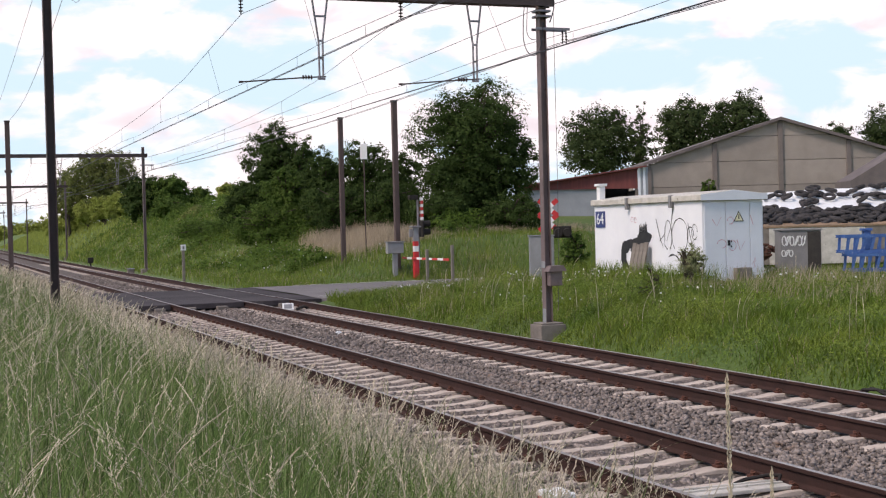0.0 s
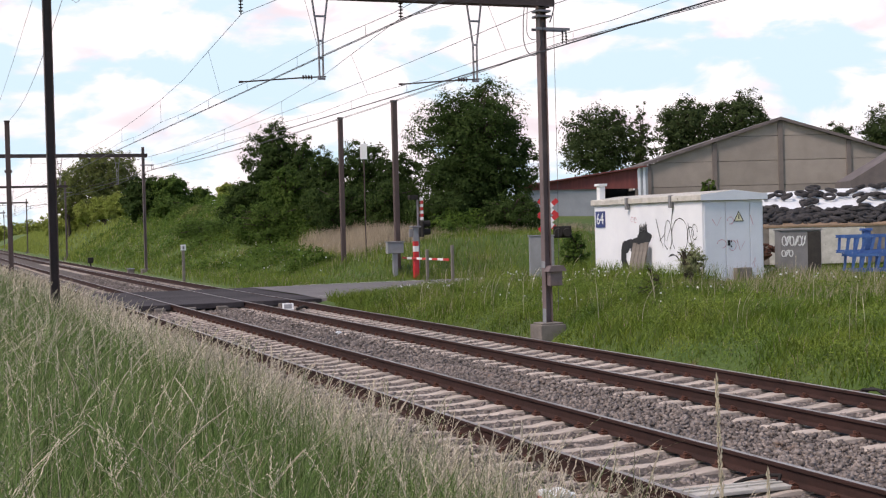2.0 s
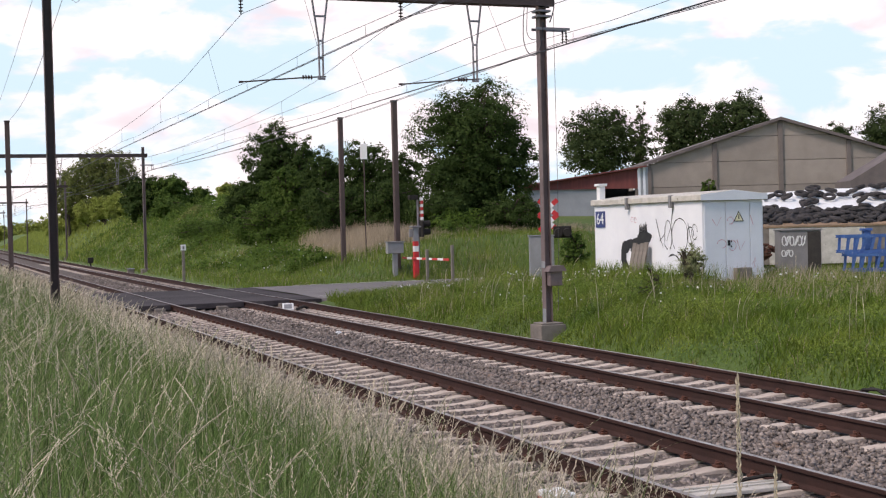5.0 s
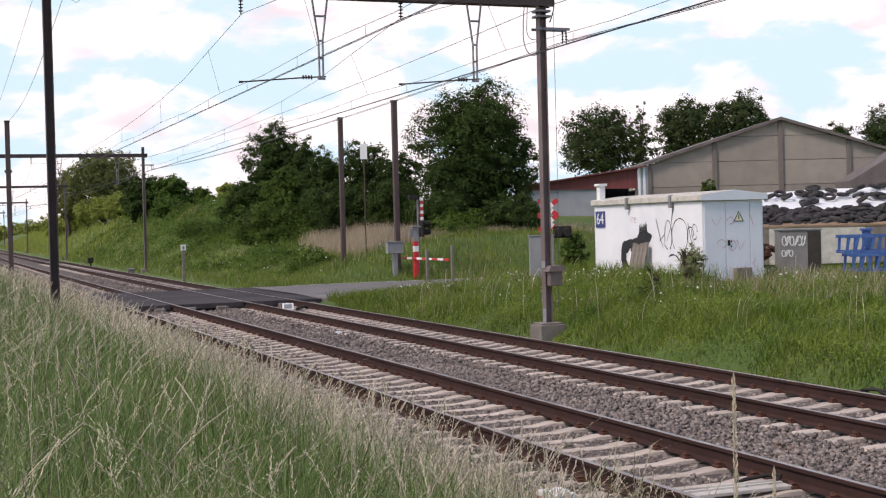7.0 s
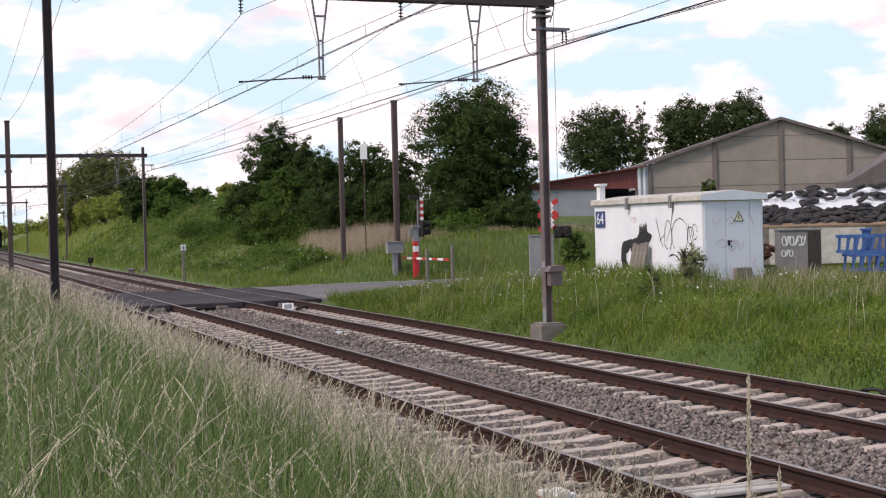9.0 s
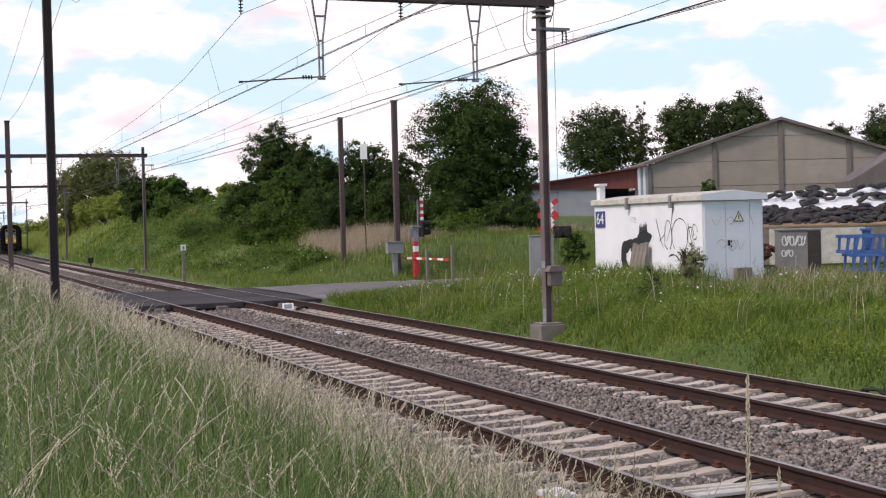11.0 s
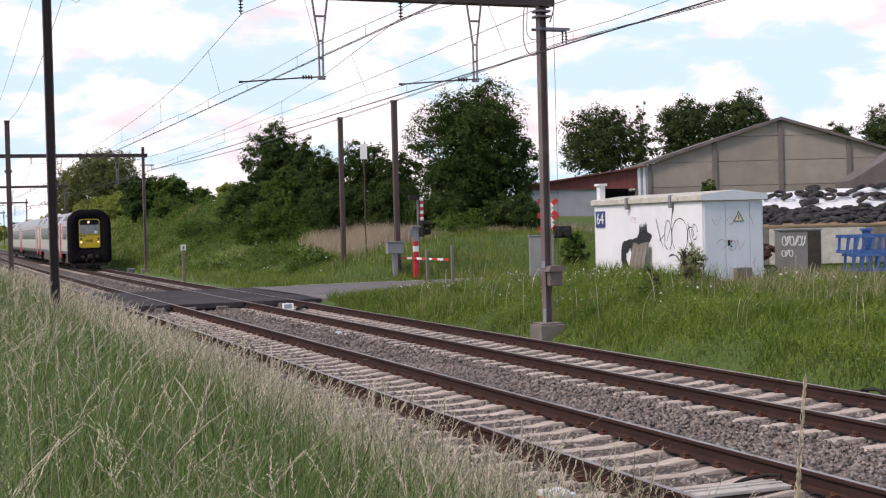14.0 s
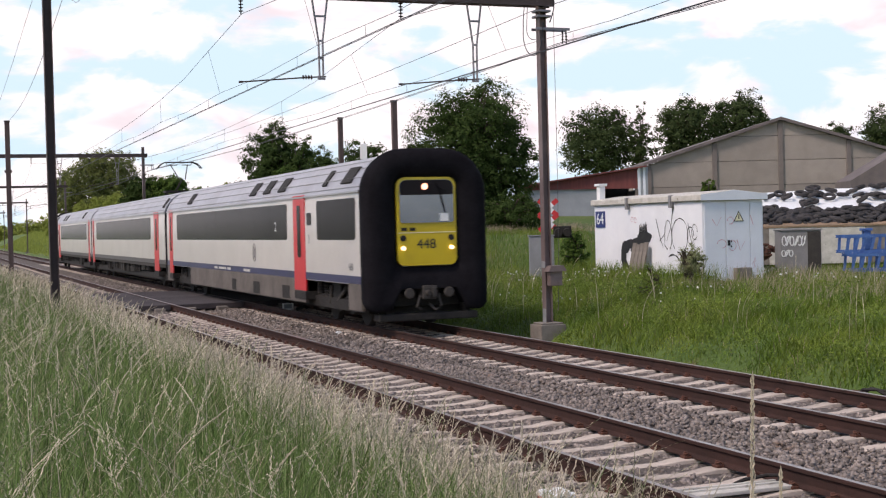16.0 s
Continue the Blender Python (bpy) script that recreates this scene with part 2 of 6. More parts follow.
def ground_z(off, way):
    if off < 5.0:
        z = lerp_table(LEFT, off)
        return z
    top = 1.8 + 2.2 * smooth_step(58, 95, way) - 1.0 * smooth_step(160, 260, way)
    wide = 11.5 - 2.6 * smooth_step(64, 92, way)
    cutting = -0.42 + 0.3 * smooth_step(5, 6.2, off) + (top + 0.1) * smooth_step(5.6, 5.6 + wide, off) ** 0.85
    if off > 30:
        cutting += (off - 30) * 0.004
    bank = lerp_table(BANK, off)
    road = lerp_table(ROADBED, off)
    z = bank + (road - bank) * smooth_step(40.0, 42.6, way)
    z = z + (cutting - z) * smooth_step(53.5, 58.0, way)
    return z + 0.05 * noise.noise((off * 0.7, way * 0.7, 3.0)) * smooth_step(5.5, 8, off)


def axis(*spans):
    out = []
    for a, b, step in spans:
        n = max(1, round((b - a) / step))
        out += [a + (b - a) * i / n for i in range(n)]
    return out + [spans[-1][1]]


OFFS = axis((-900, -60, 120), (-60, -14, 6), (-14, -2.4, 0.6), (-2.4, 5.0, 1.85), (5.0, 7.0, 0.25), (7.0, 18, 0.55), (18, 60, 3), (60, 900, 120))
WAYS = axis((-60, 0, 6), (0, 70, 1.0), (70, 130, 2.5), (130, 400, 15), (400, 2400, 200))
gv = [at(o, w, ground_z(o, w)) for w in WAYS for o in OFFS]
nw = len(OFFS)
gf = [(j * nw + i, j * nw + i + 1, (j + 1) * nw + i + 1, (j + 1) * nw + i) for j in range(len(WAYS) - 1) for i in range(nw - 1)]
ground = sheet_mesh("ground", gv, gf, SOIL, "grassy meadow ground with railway banks and a cutting", "ground", "structure")
for p in ground.data.polygons:
    p.use_smooth = True

# ---- ballast, rails, sleepers ----
FARWAYS = axis((-14, 160, 4), (160, 700, 12))
bm = sweep(bmesh.new(), [(-3.4, -0.62), (-2.6, -0.36), (-2.15, -0.235), (-1.6, -0.22), (-1.3, -0.215), (0.4, -0.215), (1.1, -0.25), (1.9, -0.215), (4.25, -0.215), (4.6, -0.24), (5.5, -0.49), (5.62, -0.62)], FARWAYS, 0)
tagged(part("ballast_bed", bm, BALLAST), "grey crushed-stone ballast bed under both tracks", "ballast", kind="structure")

RAILSHAPE = [(-0.036, -0.008), (-0.030, 0), (0.030, 0), (0.036, -0.008), (0.034, -0.036), (0.010, -0.05), (0.009, -0.135), (0.02, -0.148), (0.072, -0.161),
             (0.072, -0.172), (-0.072, -0.172), (-0.072, -0.161), (-0.02, -0.148), (-0.009, -0.135), (-0.010, -0.05), (-0.034, -0.036)]
for off in (-GAUGE, 0.0, APART - GAUGE, APART):
    r = tagged(part("rail", sweep(bmesh.new(), RAILSHAPE, FARWAYS, off), RAIL_RUST), "rust-brown steel rail with a polished running head", "rail", "running rails", "structure")
    r.data.materials.append(RAIL_TOP)
    for p in r.data.polygons:
        if p.normal.z > 0.8 and p.center.z > -0.03:
            p.material_index = 1


def sleeper_bm():
    """A concrete sleeper, its ends and rail seats high and its middle low; x across the track."""
    bm = bmesh.new()
    rows = [(-1.25, -0.205, 0.085), (-1.20, -0.18, 0.095), (-0.95, -0.172, 0.1), (-0.55, -0.174, 0.1), (-0.3, -0.205, 0.085), (0.3, -0.205, 0.085),
            (0.55, -0.174, 0.1), (0.95, -0.172, 0.1), (1.20, -0.18, 0.095), (1.25, -0.205, 0.085)]
    rings = [[bm.verts.new((x, sy * hw, z)) for sy, hw, z in ((-1, w + 0.02, -0.42), (-1, w, z - 0.008), (-0.93, w, z), (0.93, w, z), (1, w, z - 0.008), (1, w + 0.02, -0.42))] for x, z, w in rows]
    for a, b in zip(rings, rings[1:]):
        for i in range(5):
            bm.faces.new((a[i], a[i + 1], b[i + 1], b[i]))
    bm.faces.new(rings[0])
    bm.faces.new(rings[-1])
    return bm


def clip_bm():
    bm = bmesh.new()
    box(bm, -0.03, -0.055, -0.172, 0.045, 0.055, -0.145, bevel=0.006)
    tube(bm, [(0.01, 0, -0.15), (0.01, 0, -0.105)], 0.02, 6)
    tube(bm, [(-0.03, -0.04, -0.14), (0.0, -0.035, -0.118), (0.03, 0, -0.135), (0.0, 0.035, -0.118), (-0.03, 0.04, -0.14)], 0.012, 5)
    return bm


first = None
for centre in (NEAR, FAR):
    for i in range(210):
        way = -1.8 + 0.6 * i + (0.27 if centre == FAR else 0)
        if 42.4 < way < 54.6:
            continue
        m = stand(centre, way, 0, random.uniform(-0.5, 0.5))
        if first is None:
            first = thing("sleeper", m, "pale concrete railway sleeper bedded in ballast", "sleeper", "track sleepers")
            part("block", sleeper_bm(), CONCRETE, first)
            for x, s in ((-0.86, 1), (-0.645, -1), (0.645, 1), (0.86, -1)):
                c = part("clip", clip_bm(), CLIP, first)
                c.matrix_basis = pose(x, 0, 0, 0, 0, 0 if s < 0 else 180)
            bare = thing("sleeper", stand(centre, 60, 0), "pale concrete railway sleeper bedded in ballast", "sleeper", "track sleepers")
            part("block", sleeper_bm(), CONCRETE, bare)
        elif way < 42:
            copy_thing(first, m)
        elif abs(way - 60) > 0.4 or centre == FAR:
            copy_thing(bare, Matrix.Translation((0, 0, -0.03)) @ m)

# ---- level crossing ----
def road():
    bm = bmesh.new()
    offs = axis((4.75, 60, 1.5))
    rows = [[bm.verts.new(at(o, w + 0.012 * o * o * smooth_step(8, 30, o), lerp_table(ROADBED, o) + 0.09 - dz)) for o in offs] for w, dz in ((42.9, 0.16), (43.0, 0.0), (46, -0.03), (50, -0.03), (53.4, 0.0), (53.5, 0.16))]
    for a, b in zip(rows, rows[1:]):
        for i in range(len(offs) - 1):
            bm.faces.new((a[i], a[i + 1], b[i + 1], b[i]))
    tagged(part("road", bm, ASPHALT), "grey asphalt road leading over the level crossing", "road", kind="structure")
    bm = bmesh.new()
    rows = [[bm.verts.new(at(o, w, lerp_table(LEFT, o) * smooth_step(-3, -9, o) - 0.02 + 0.03)) for o in axis((-40, -2.6, 2))] for w in (43, 53.4)]
    for i in range(len(rows[0]) - 1):
        bm.faces.new((rows[0][i], rows[0][i + 1], rows[1][i + 1], rows[1][i]))
    tagged(part("road", bm, ASPHALT), "grey asphalt road leading up to the tracks", "road", kind="structure")
    bm = bmesh.new()
    for w0, w1, o0, o1 in ((52.9, 53.1, 6.5, 14), (43.5, 43.62, 4.9, 8.4)):
        for i in range(6):
            a, b = o0 + (o1 - o0) * i / 6, o0 + (o1 - o0) * (i + 0.96) / 6
            bm.faces.new([bm.verts.new(at(o, w, lerp_table(ROADBED, o) + 0.125)) for o, w in ((a, w0), (b, w0), (b, w1), (a, w1))])
    tagged(part("road_marking", bm, ROADPAINT), "worn white edge line painted on asphalt", "road marking", kind="structure")
    deck = thing("crossing_deck", stand(0, 42.8), "dark rubber crossing panels laid between the rails", "level crossing", kind="structure")
    spans = [(-2.55, -GAUGE - 0.05), (-GAUGE + 0.09, -0.09), (0.05, APART - GAUGE - 0.05), (APART - GAUGE + 0.09, APART - 0.09), (APART + 0.05, 4.8)]
    for a, b in spans:
        mesh = None
        for i in range(8):
            if mesh is None:
                bm = boxes((a, 0.0, -0.17, b, 1.315, -0.004), bevel=0.012)
                o = part("panel", bm, DECK, deck)
                mesh = o.data
            else:
                o = new("panel", mesh)
                o.parent = deck
            o.matrix_basis = pose(0, i * 1.325, random.uniform(-0.004, 0.002))
    for x in (-2.3, -1.2, -0.45, 0.5, 1.5, 2.7, 3.5, 4.4):
        part("end_block", boxes((x - 0.16, -0.3, -0.3, x + 0.16, 0.0, -0.1), bevel=0.02), PLINTH if x != -2.3 else WOODPOLE, deck)


road()


# ---- overhead line ----
def h_beam(bm, x, y, z0, z1, w=0.2, d=0.2, t=0.016):
    box(bm, x - w / 2, y - d / 2, z0, x - w / 2 + t, y + d / 2, z1)
    box(bm, x + w / 2 - t, y - d / 2, z0, x + w / 2, y + d / 2, z1)
    box(bm, x - w / 2 + t, y - t / 2, z0, x + w / 2 - t, y + t / 2, z1)
    return bm


def insulator(bm, x, y, z0, z1, r=0.06):
    n = max(3, round((z1 - z0) / 0.07))
    for i in range(n):
        z = z0 + (z1 - z0) * (i + 0.5) / n
        tube(bm, [(x, y, z - 0.02), (x, y, z), (x, y, z + 0.012)], [r * 0.4, r, r * 0.35], 8)
    tube(bm, [(x, y, z0 - 0.05), (x, y, z1 + 0.05)], 0.014, 6)


BEAM_Z = 7.11
PORTALS = [(-31.5, -1), (27.8, 1), (87.7, -1), (142.0, 1), (207.0, -1), (292.0, 1)]


def portal(way, near):
    p = thing("catenary_portal", stand(0, way), "brown steel portal carrying the overhead wires across both tracks", "catenary mast", "overhead line portals")
    for off, mat in ((-4.86, MASTSTEEL), (5.84, MASTPALE)):
        # the flanges face along the line; the web shows from the side
        mast = part("mast", h_beam(bmesh.new(), off, 0, -0.3 if off > 0 else 0.1, 7.75, 0.165, 0.19), mat, p)
        g = 0.02 if off > 0 else 0.33
        part("footing", boxes((off - 0.31, -0.3, g - 0.75, off + 0.31, 0.3, g - 0.04), (off - 0.26, -0.24, g - 0.04, off + 0.27, 0.24, g + 0.0), bevel=0.02), PLINTH, mast, "weathered concrete footing block")
    beam = bmesh.new()
    for y in (-0.13, 0.09):
        box(beam, -5.3, y, BEAM_Z, 6.1, y + 0.014, BEAM_Z + 0.22)
        box(beam, -5.3, y - 0.02, BEAM_Z + 0.204, 6.1, y + 0.06, BEAM_Z + 0.22)
        box(beam, -5.3, y - 0.02, BEAM_Z, 6.1, y + 0.06, BEAM_Z + 0.016)
    for i in range(20):
        x = -5.2 + i * 0.58
        box(beam, x, -0.12, BEAM_Z - 0.006, x + 0.05, 0.1, BEAM_Z + 0.002)
    part("beam", beam, MASTSTEEL, p)
    for off, tip in ((0.7, -1.02), (4.22, 2.48)):
        bm = bmesh.new()
        top, waist, foot = BEAM_Z + 0.02, 6.22, 5.42
        for s in (-1, 1):
            tube(bm, [(off + s * 0.17, 0, top), (off + s * 0.045, 0, waist), (off + s * 0.04, 0, foot)], 0.022, 6)
        for z, w in ((6.74, 0.12), (waist, 0.05), (5.85, 0.05), (foot, 0.08)):
            box(bm, off - w, -0.02, z - 0.02, off + w, 0.02, z + 0.02)
        part("drop_arm", bm, GALV, p, "galvanised drop bracket")
        bm = bmesh.new()
        tube(bm, [(off + 0.1, 0, 5.47), (off - 0.5, 0, 5.43), (tip, 0, 5.33)], 0.017, 6)
        box(bm, tip - 0.05, -0.03, 5.31, tip + 0.03, 0.03, 5.35)
        arm = part("steady_arm", bm, MASTSTEEL, p, "dark steady arm")
        bm = bmesh.new()
        for i in range(4):
            x = off - 0.2 - i * 0.06
            tube(bm, [(x, 0, 5.45), (x - 0.02, 0, 5.45), (x - 0.035, 0, 5.448)], [0.03, 0.055, 0.03], 8)
        part("insulator", bm, INSUL, arm)
        bm = bmesh.new()
        insulator(bm, tip + 0.03, 0, 6.76, BEAM_Z)
        part("insulator", bm, INSUL, p, "brown porcelain suspension insulator")
    bm = bmesh.new()
    box(bm, 5.66, -0.12, 6.58, 6.5, -0.1, 6.64)
    box(bm, 5.66, 0.11, 6.58, 6.5, 0.13, 6.64)
    part("feeder_bracket", bm, GALV, p)
    bm = bmesh.new()
    for x in (6.37, 6.46):
        insulator(bm, x, 0, 6.36, 6.58, 0.035)
    part("insulator", bm, INSUL, p)
    if near:
        for z in (6.86, 6.98, 7.3):
            part("clamp", boxes((5.68, -0.15, z, 6.02, 0.15, z + 0.05), bevel=0.01), GALV, p)
        bm = bmesh.new()
        tube(bm, [(5.4, -0.1, 7.15), (5.36, -0.1, 6.8)] + [(5.58 - 0.23 * math.cos(a), -0.1, 6.45 - 0.45 * math.sin(a)) for a in (k * math.pi / 12 for k in range(13))] + [(5.84, -0.14, 6.75)], 0.011, 5)
        tube(bm, [(5.46, -0.12, 7.12), (5.44, -0.12, 6.8)] + [(5.6 - 0.17 * math.cos(a), -0.12, 6.55 - 0.2 * math.sin(a)) for a in (k * math.pi / 12 for k in range(8))], 0.009, 5)
        tube(bm, [(6.0 + 0.12 * math.sin(a), -0.12, 6.75 + 0.28 * a) for a in (k * math.pi / 8 for k in range(9))], 0.014, 5)
        part("jumper_cable", bm, WIREMAT, p)
        tube(bm := bmesh.new(), [(6.2, 0.1, 7.05), (6.21, 0.1, 3.0), (6.16, 0.1, 0.3)], 0.006, 4)
        part("earth_wire", bm, WIREMAT, p)
        bm = boxes((5.79, -0.28, 0.85, 6.09, -0.1, 1.2), bevel=0.01)
        prism(bm, [(5.72, 1.17), (6.18, 1.17), (6.1, 1.3), (5.8, 1.3)], -0.34, -0.097)
        part("relay_box", bm, MASTPALE, p, "small brown-grey steel box with a sloping lid")
        part("white_band", boxes((5.7535, -0.093, 0.02, 5.7565, 0.093, 0.33), (5.7535, -0.093, 1.25, 5.7565, 0.093, 1.4)), LIGHTCAB, p, "flaking pale paint band")
    return p


for i, (way, sign) in enumerate(PORTALS):
    portal(way, i == 1)


def wire(name, points, r, label, parent=None, sides=5):
    return tagged(part(name, tube(bmesh.new(), points, r, sides), WIREMAT, parent), label, "wire", "overhead wires")


def line_wires(held, over, label):
    """The carrying cable, the auxiliary wire and the pair of contact wires over one track, with their droppers.
    held: where the carrying cable hangs at a portal, over: where the wires run between portals."""
    carry, aux, c1, c2, drops = [], [], [], [], []
    for (w0, _), (w1, _) in zip(PORTALS, PORTALS[1:]):
        n = 14
        for j in range(n):
            u = j / n
            w = w0 + (w1 - w0) * u
            o = over + (held - over) * math.exp(-((min(u, 1 - u) * (w1 - w0) / 6.5) ** 2))
            za = 5.5 + (0.03 if j % 2 else -0.04)
            zc = max(6.74 - 3.35 * u * (1 - u), za + 0.05)
            carry.append(at(o, w, zc))
            aux.append(at(over, w, za))
            c1.append(at(over - 0.02, w, 5.3))
            c2.append(at(over + 0.02, w, 5.3))
            if j % 2 == 1 and w < 200:
                drops.append((at(o, w, zc), at(over, w, za)))
            if w < 120 and w > -5:
                w += 1.4
                drops.append((at(over, w, za), at(over, w, 5.3)))
    set_ = thing("overhead_wire_set", Matrix(), label, "overhead wire", "overhead wires")
    part("carrying_cable", tube(bmesh.new(), carry, 0.006, 5), WIREMAT, set_)
    part("auxiliary_wire", tube(bmesh.new(), aux, 0.005, 5), WIREMAT, set_)
    part("contact_wire", tube(bmesh.new(), c1, 0.007, 5), WIREMAT, set_)
    part("contact_wire", tube(bmesh.new(), c2, 0.007, 5), WIREMAT, set_)
    for a, b in drops:
        part("dropper", tube(bmesh.new(), [a, b], 0.0035, 4), WIREMAT, set_)


line_wires(-0.97, -0.58, "dark overhead wires with droppers above the near track")
line_wires(2.48, 3.1, "dark overhead wires with droppers above the far track")
for off, z in ((6.37, 6.34), (6.46, 6.34), (5.6, 7.0)):
    pts = []
    for (w0, _), (w1, _) in zip(PORTALS, PORTALS[1:]):
        pts += [at(off, w0 + (w1 - w0) * j / 10, z - 1.3 * (j / 10) * (1 - j / 10)) for j in range(10)]
    wire("feeder_cable", pts, 0.008, "dark feeder cable strung along the masts")
wire("line_cable", [at(-4.13 - 0.0118 * (55 - w), w, 6.66 + 0.02 * (55 - w) - 0.5 * math.sin(max(0.0, min(1.0, (55 - w) / 27.2)) * math.pi)) for w in axis((-20, 27.8, 6), (27.8, 55, 2))], 0.006, "thin line cable strung between pole and mast")
wire("jumper_loop", [at(-4.75, 27.8, 7.35), at(-4.5, 27.8, 7.0), at(-4.3, 27.8, 6.85), at(-4.15, 27.8, 6.95), at(-4.2, 27.8, 7.2)], 0.006, "thin cable loop hanging from the mast")
wire("earth_cable", [at(-4.86, w, 7.7 - 1.4 * abs(math.sin((w - 27.8) / 59.9 * math.pi))) for w in axis((-31, 270, 4))], 0.005, "thin earth cable strung along the mast tops")


# ---- train ----
TRAINWHITE = material("cream_white_coach_paint", (0.58, 0.54, 0.52), (0.52, 0.485, 0.465), 0.6, 0.35, bump=0.02, fine=20, fine_mix=0.08, spots=(0.55, 0.5, 0.47), spot_at=0.68, coat=0.3)
TRAINROOF = material("silver_ribbed_roof", (0.5, 0.48, 0.52), (0.4, 0.38, 0.41), 0.7, 0.4, 0.6, 0.05, 20)
TRAINBLUE = material("navy_stripe", (0.028, 0.03, 0.1), (0.024, 0.026, 0.08), 1, 0.4, bump=0.0)
TRAINSKIRT = material("dusty_grey_skirt", (0.15, 0.125, 0.11), (0.09, 0.075, 0.066), 1.2, 0.8, bump=0.1, fine=20)
TRAINRED = material("red_door_paint", (0.6, 0.02, 0.03), (0.54, 0.018, 0.027), 1, 0.4, bump=0.0, coat=0.1)
RUBBER = material("black_rubber_bellows", (0.009, 0.008, 0.01), (0.014, 0.013, 0.016), 2, 0.85, bump=0.1, fine=15, spec=0.06)
TRAINGREY = material("dark_grey_stripe", (0.09, 0.082, 0.085), (0.07, 0.062, 0.064), 1, 0.5, bump=0.0)
GEARGREY = material("dusty_dark_gear", (0.055, 0.047, 0.042), (0.035, 0.03, 0.027), 4, 0.8, 0.1, 0.2, 30)
TRAINYELLOW = material("yellow_cab_panel", (0.62, 0.45, 0.012), (0.56, 0.4, 0.012), 1.5, 0.35, bump=0.0, coat=0.3, fine_mix=0.1)
UNDER = material("sooty_undergear", (0.016, 0.013, 0.012), (0.03, 0.025, 0.022), 4, 0.8, 0.2, 0.2, 30)
COACHGLASS = material("dark_tinted_glass", (0.013, 0.012, 0.014), (0.024, 0.022, 0.024), 0.35, 0.2, bump=0.0, fine_mix=0.05, spec=0.03)
WINDSCREEN = material("windscreen_glass", (0.2, 0.25, 0.37), (0.15, 0.2, 0.31), 1, 0.06, 0.8, bump=0.0, coat=1.0, fine_mix=0.05)
HEADLAMP = glowing("lit_headlamp", (1.0, 0.78, 0.5), 1.6)
TOPLAMP = glowing("lit_top_lamp", (1.0, 0.4, 0.28), 2.5)
CAR_LEN = 25.85
SIDE = [(1.30, 0.9), (1.42, 1.0), (1.425, 1.03), (1.43, 1.8), (1.425, 2.6), (1.41, 3.05)]
ROOFLINE = [(1.43, 3.05), (1.40, 3.16), (1.30, 3.36), (1.13, 3.57), (0.9, 3.74), (0.55, 3.87), (0.0, 3.93)]


def strip(bm, outline, y0, y1):
    a = [bm.verts.new((x, y0, z)) for x, z in outline]
    b = [bm.verts.new((x, y1, z)) for x, z in outline]
    for i in range(len(outline) - 1):
        bm.faces.new((a[i], a[i + 1], b[i + 1], b[i]))


def pane(x, y0, z0, y1, z1, t=0.03, bevel=0.06):
    """A rounded upright panel on the side at x."""
    bm = bmesh.new()
    s = -1 if x < 0 else 1
    c, pts = bevel, []
    for cy, cz, a0 in ((y1 - c, z1 - c, 0), (y0 + c, z1 - c, 90), (y0 + c, z0 + c, 180), (y1 - c, z0 + c, 270)):
        for k in range(4):
            a = radians(a0 + k * 30)
            pts.append((cy + c * math.cos(a), cz + c * math.sin(a)))
    inner = [bm.verts.new((x - s * 0.02, y, z)) for y, z in pts]
    outer = [bm.verts.new((x + s * t, y, z)) for y, z in pts]
    bm.faces.new(outer)
    n = len(pts)
    for i in range(n):
        bm.faces.new((inner[i], inner[(i + 1) % n], outer[(i + 1) % n], outer[i]))
    return bm


def text_part(name, body, size, mat, parent, m, thick=0.002):
    cu = bpy.data.curves.new(name, "FONT")
    cu.body, cu.size, cu.extrude, cu.align_x, cu.align_y = body, size, thick, "CENTER", "CENTER"
    tmp = bpy.data.objects.new(name, cu)
    me = bpy.data.meshes.new_from_object(tmp)
    bpy.data.objects.remove(tmp)
    me.materials.append(mat)
    ob = new(name, me)
    ob.parent, ob.matrix_basis = parent, m
    return ob


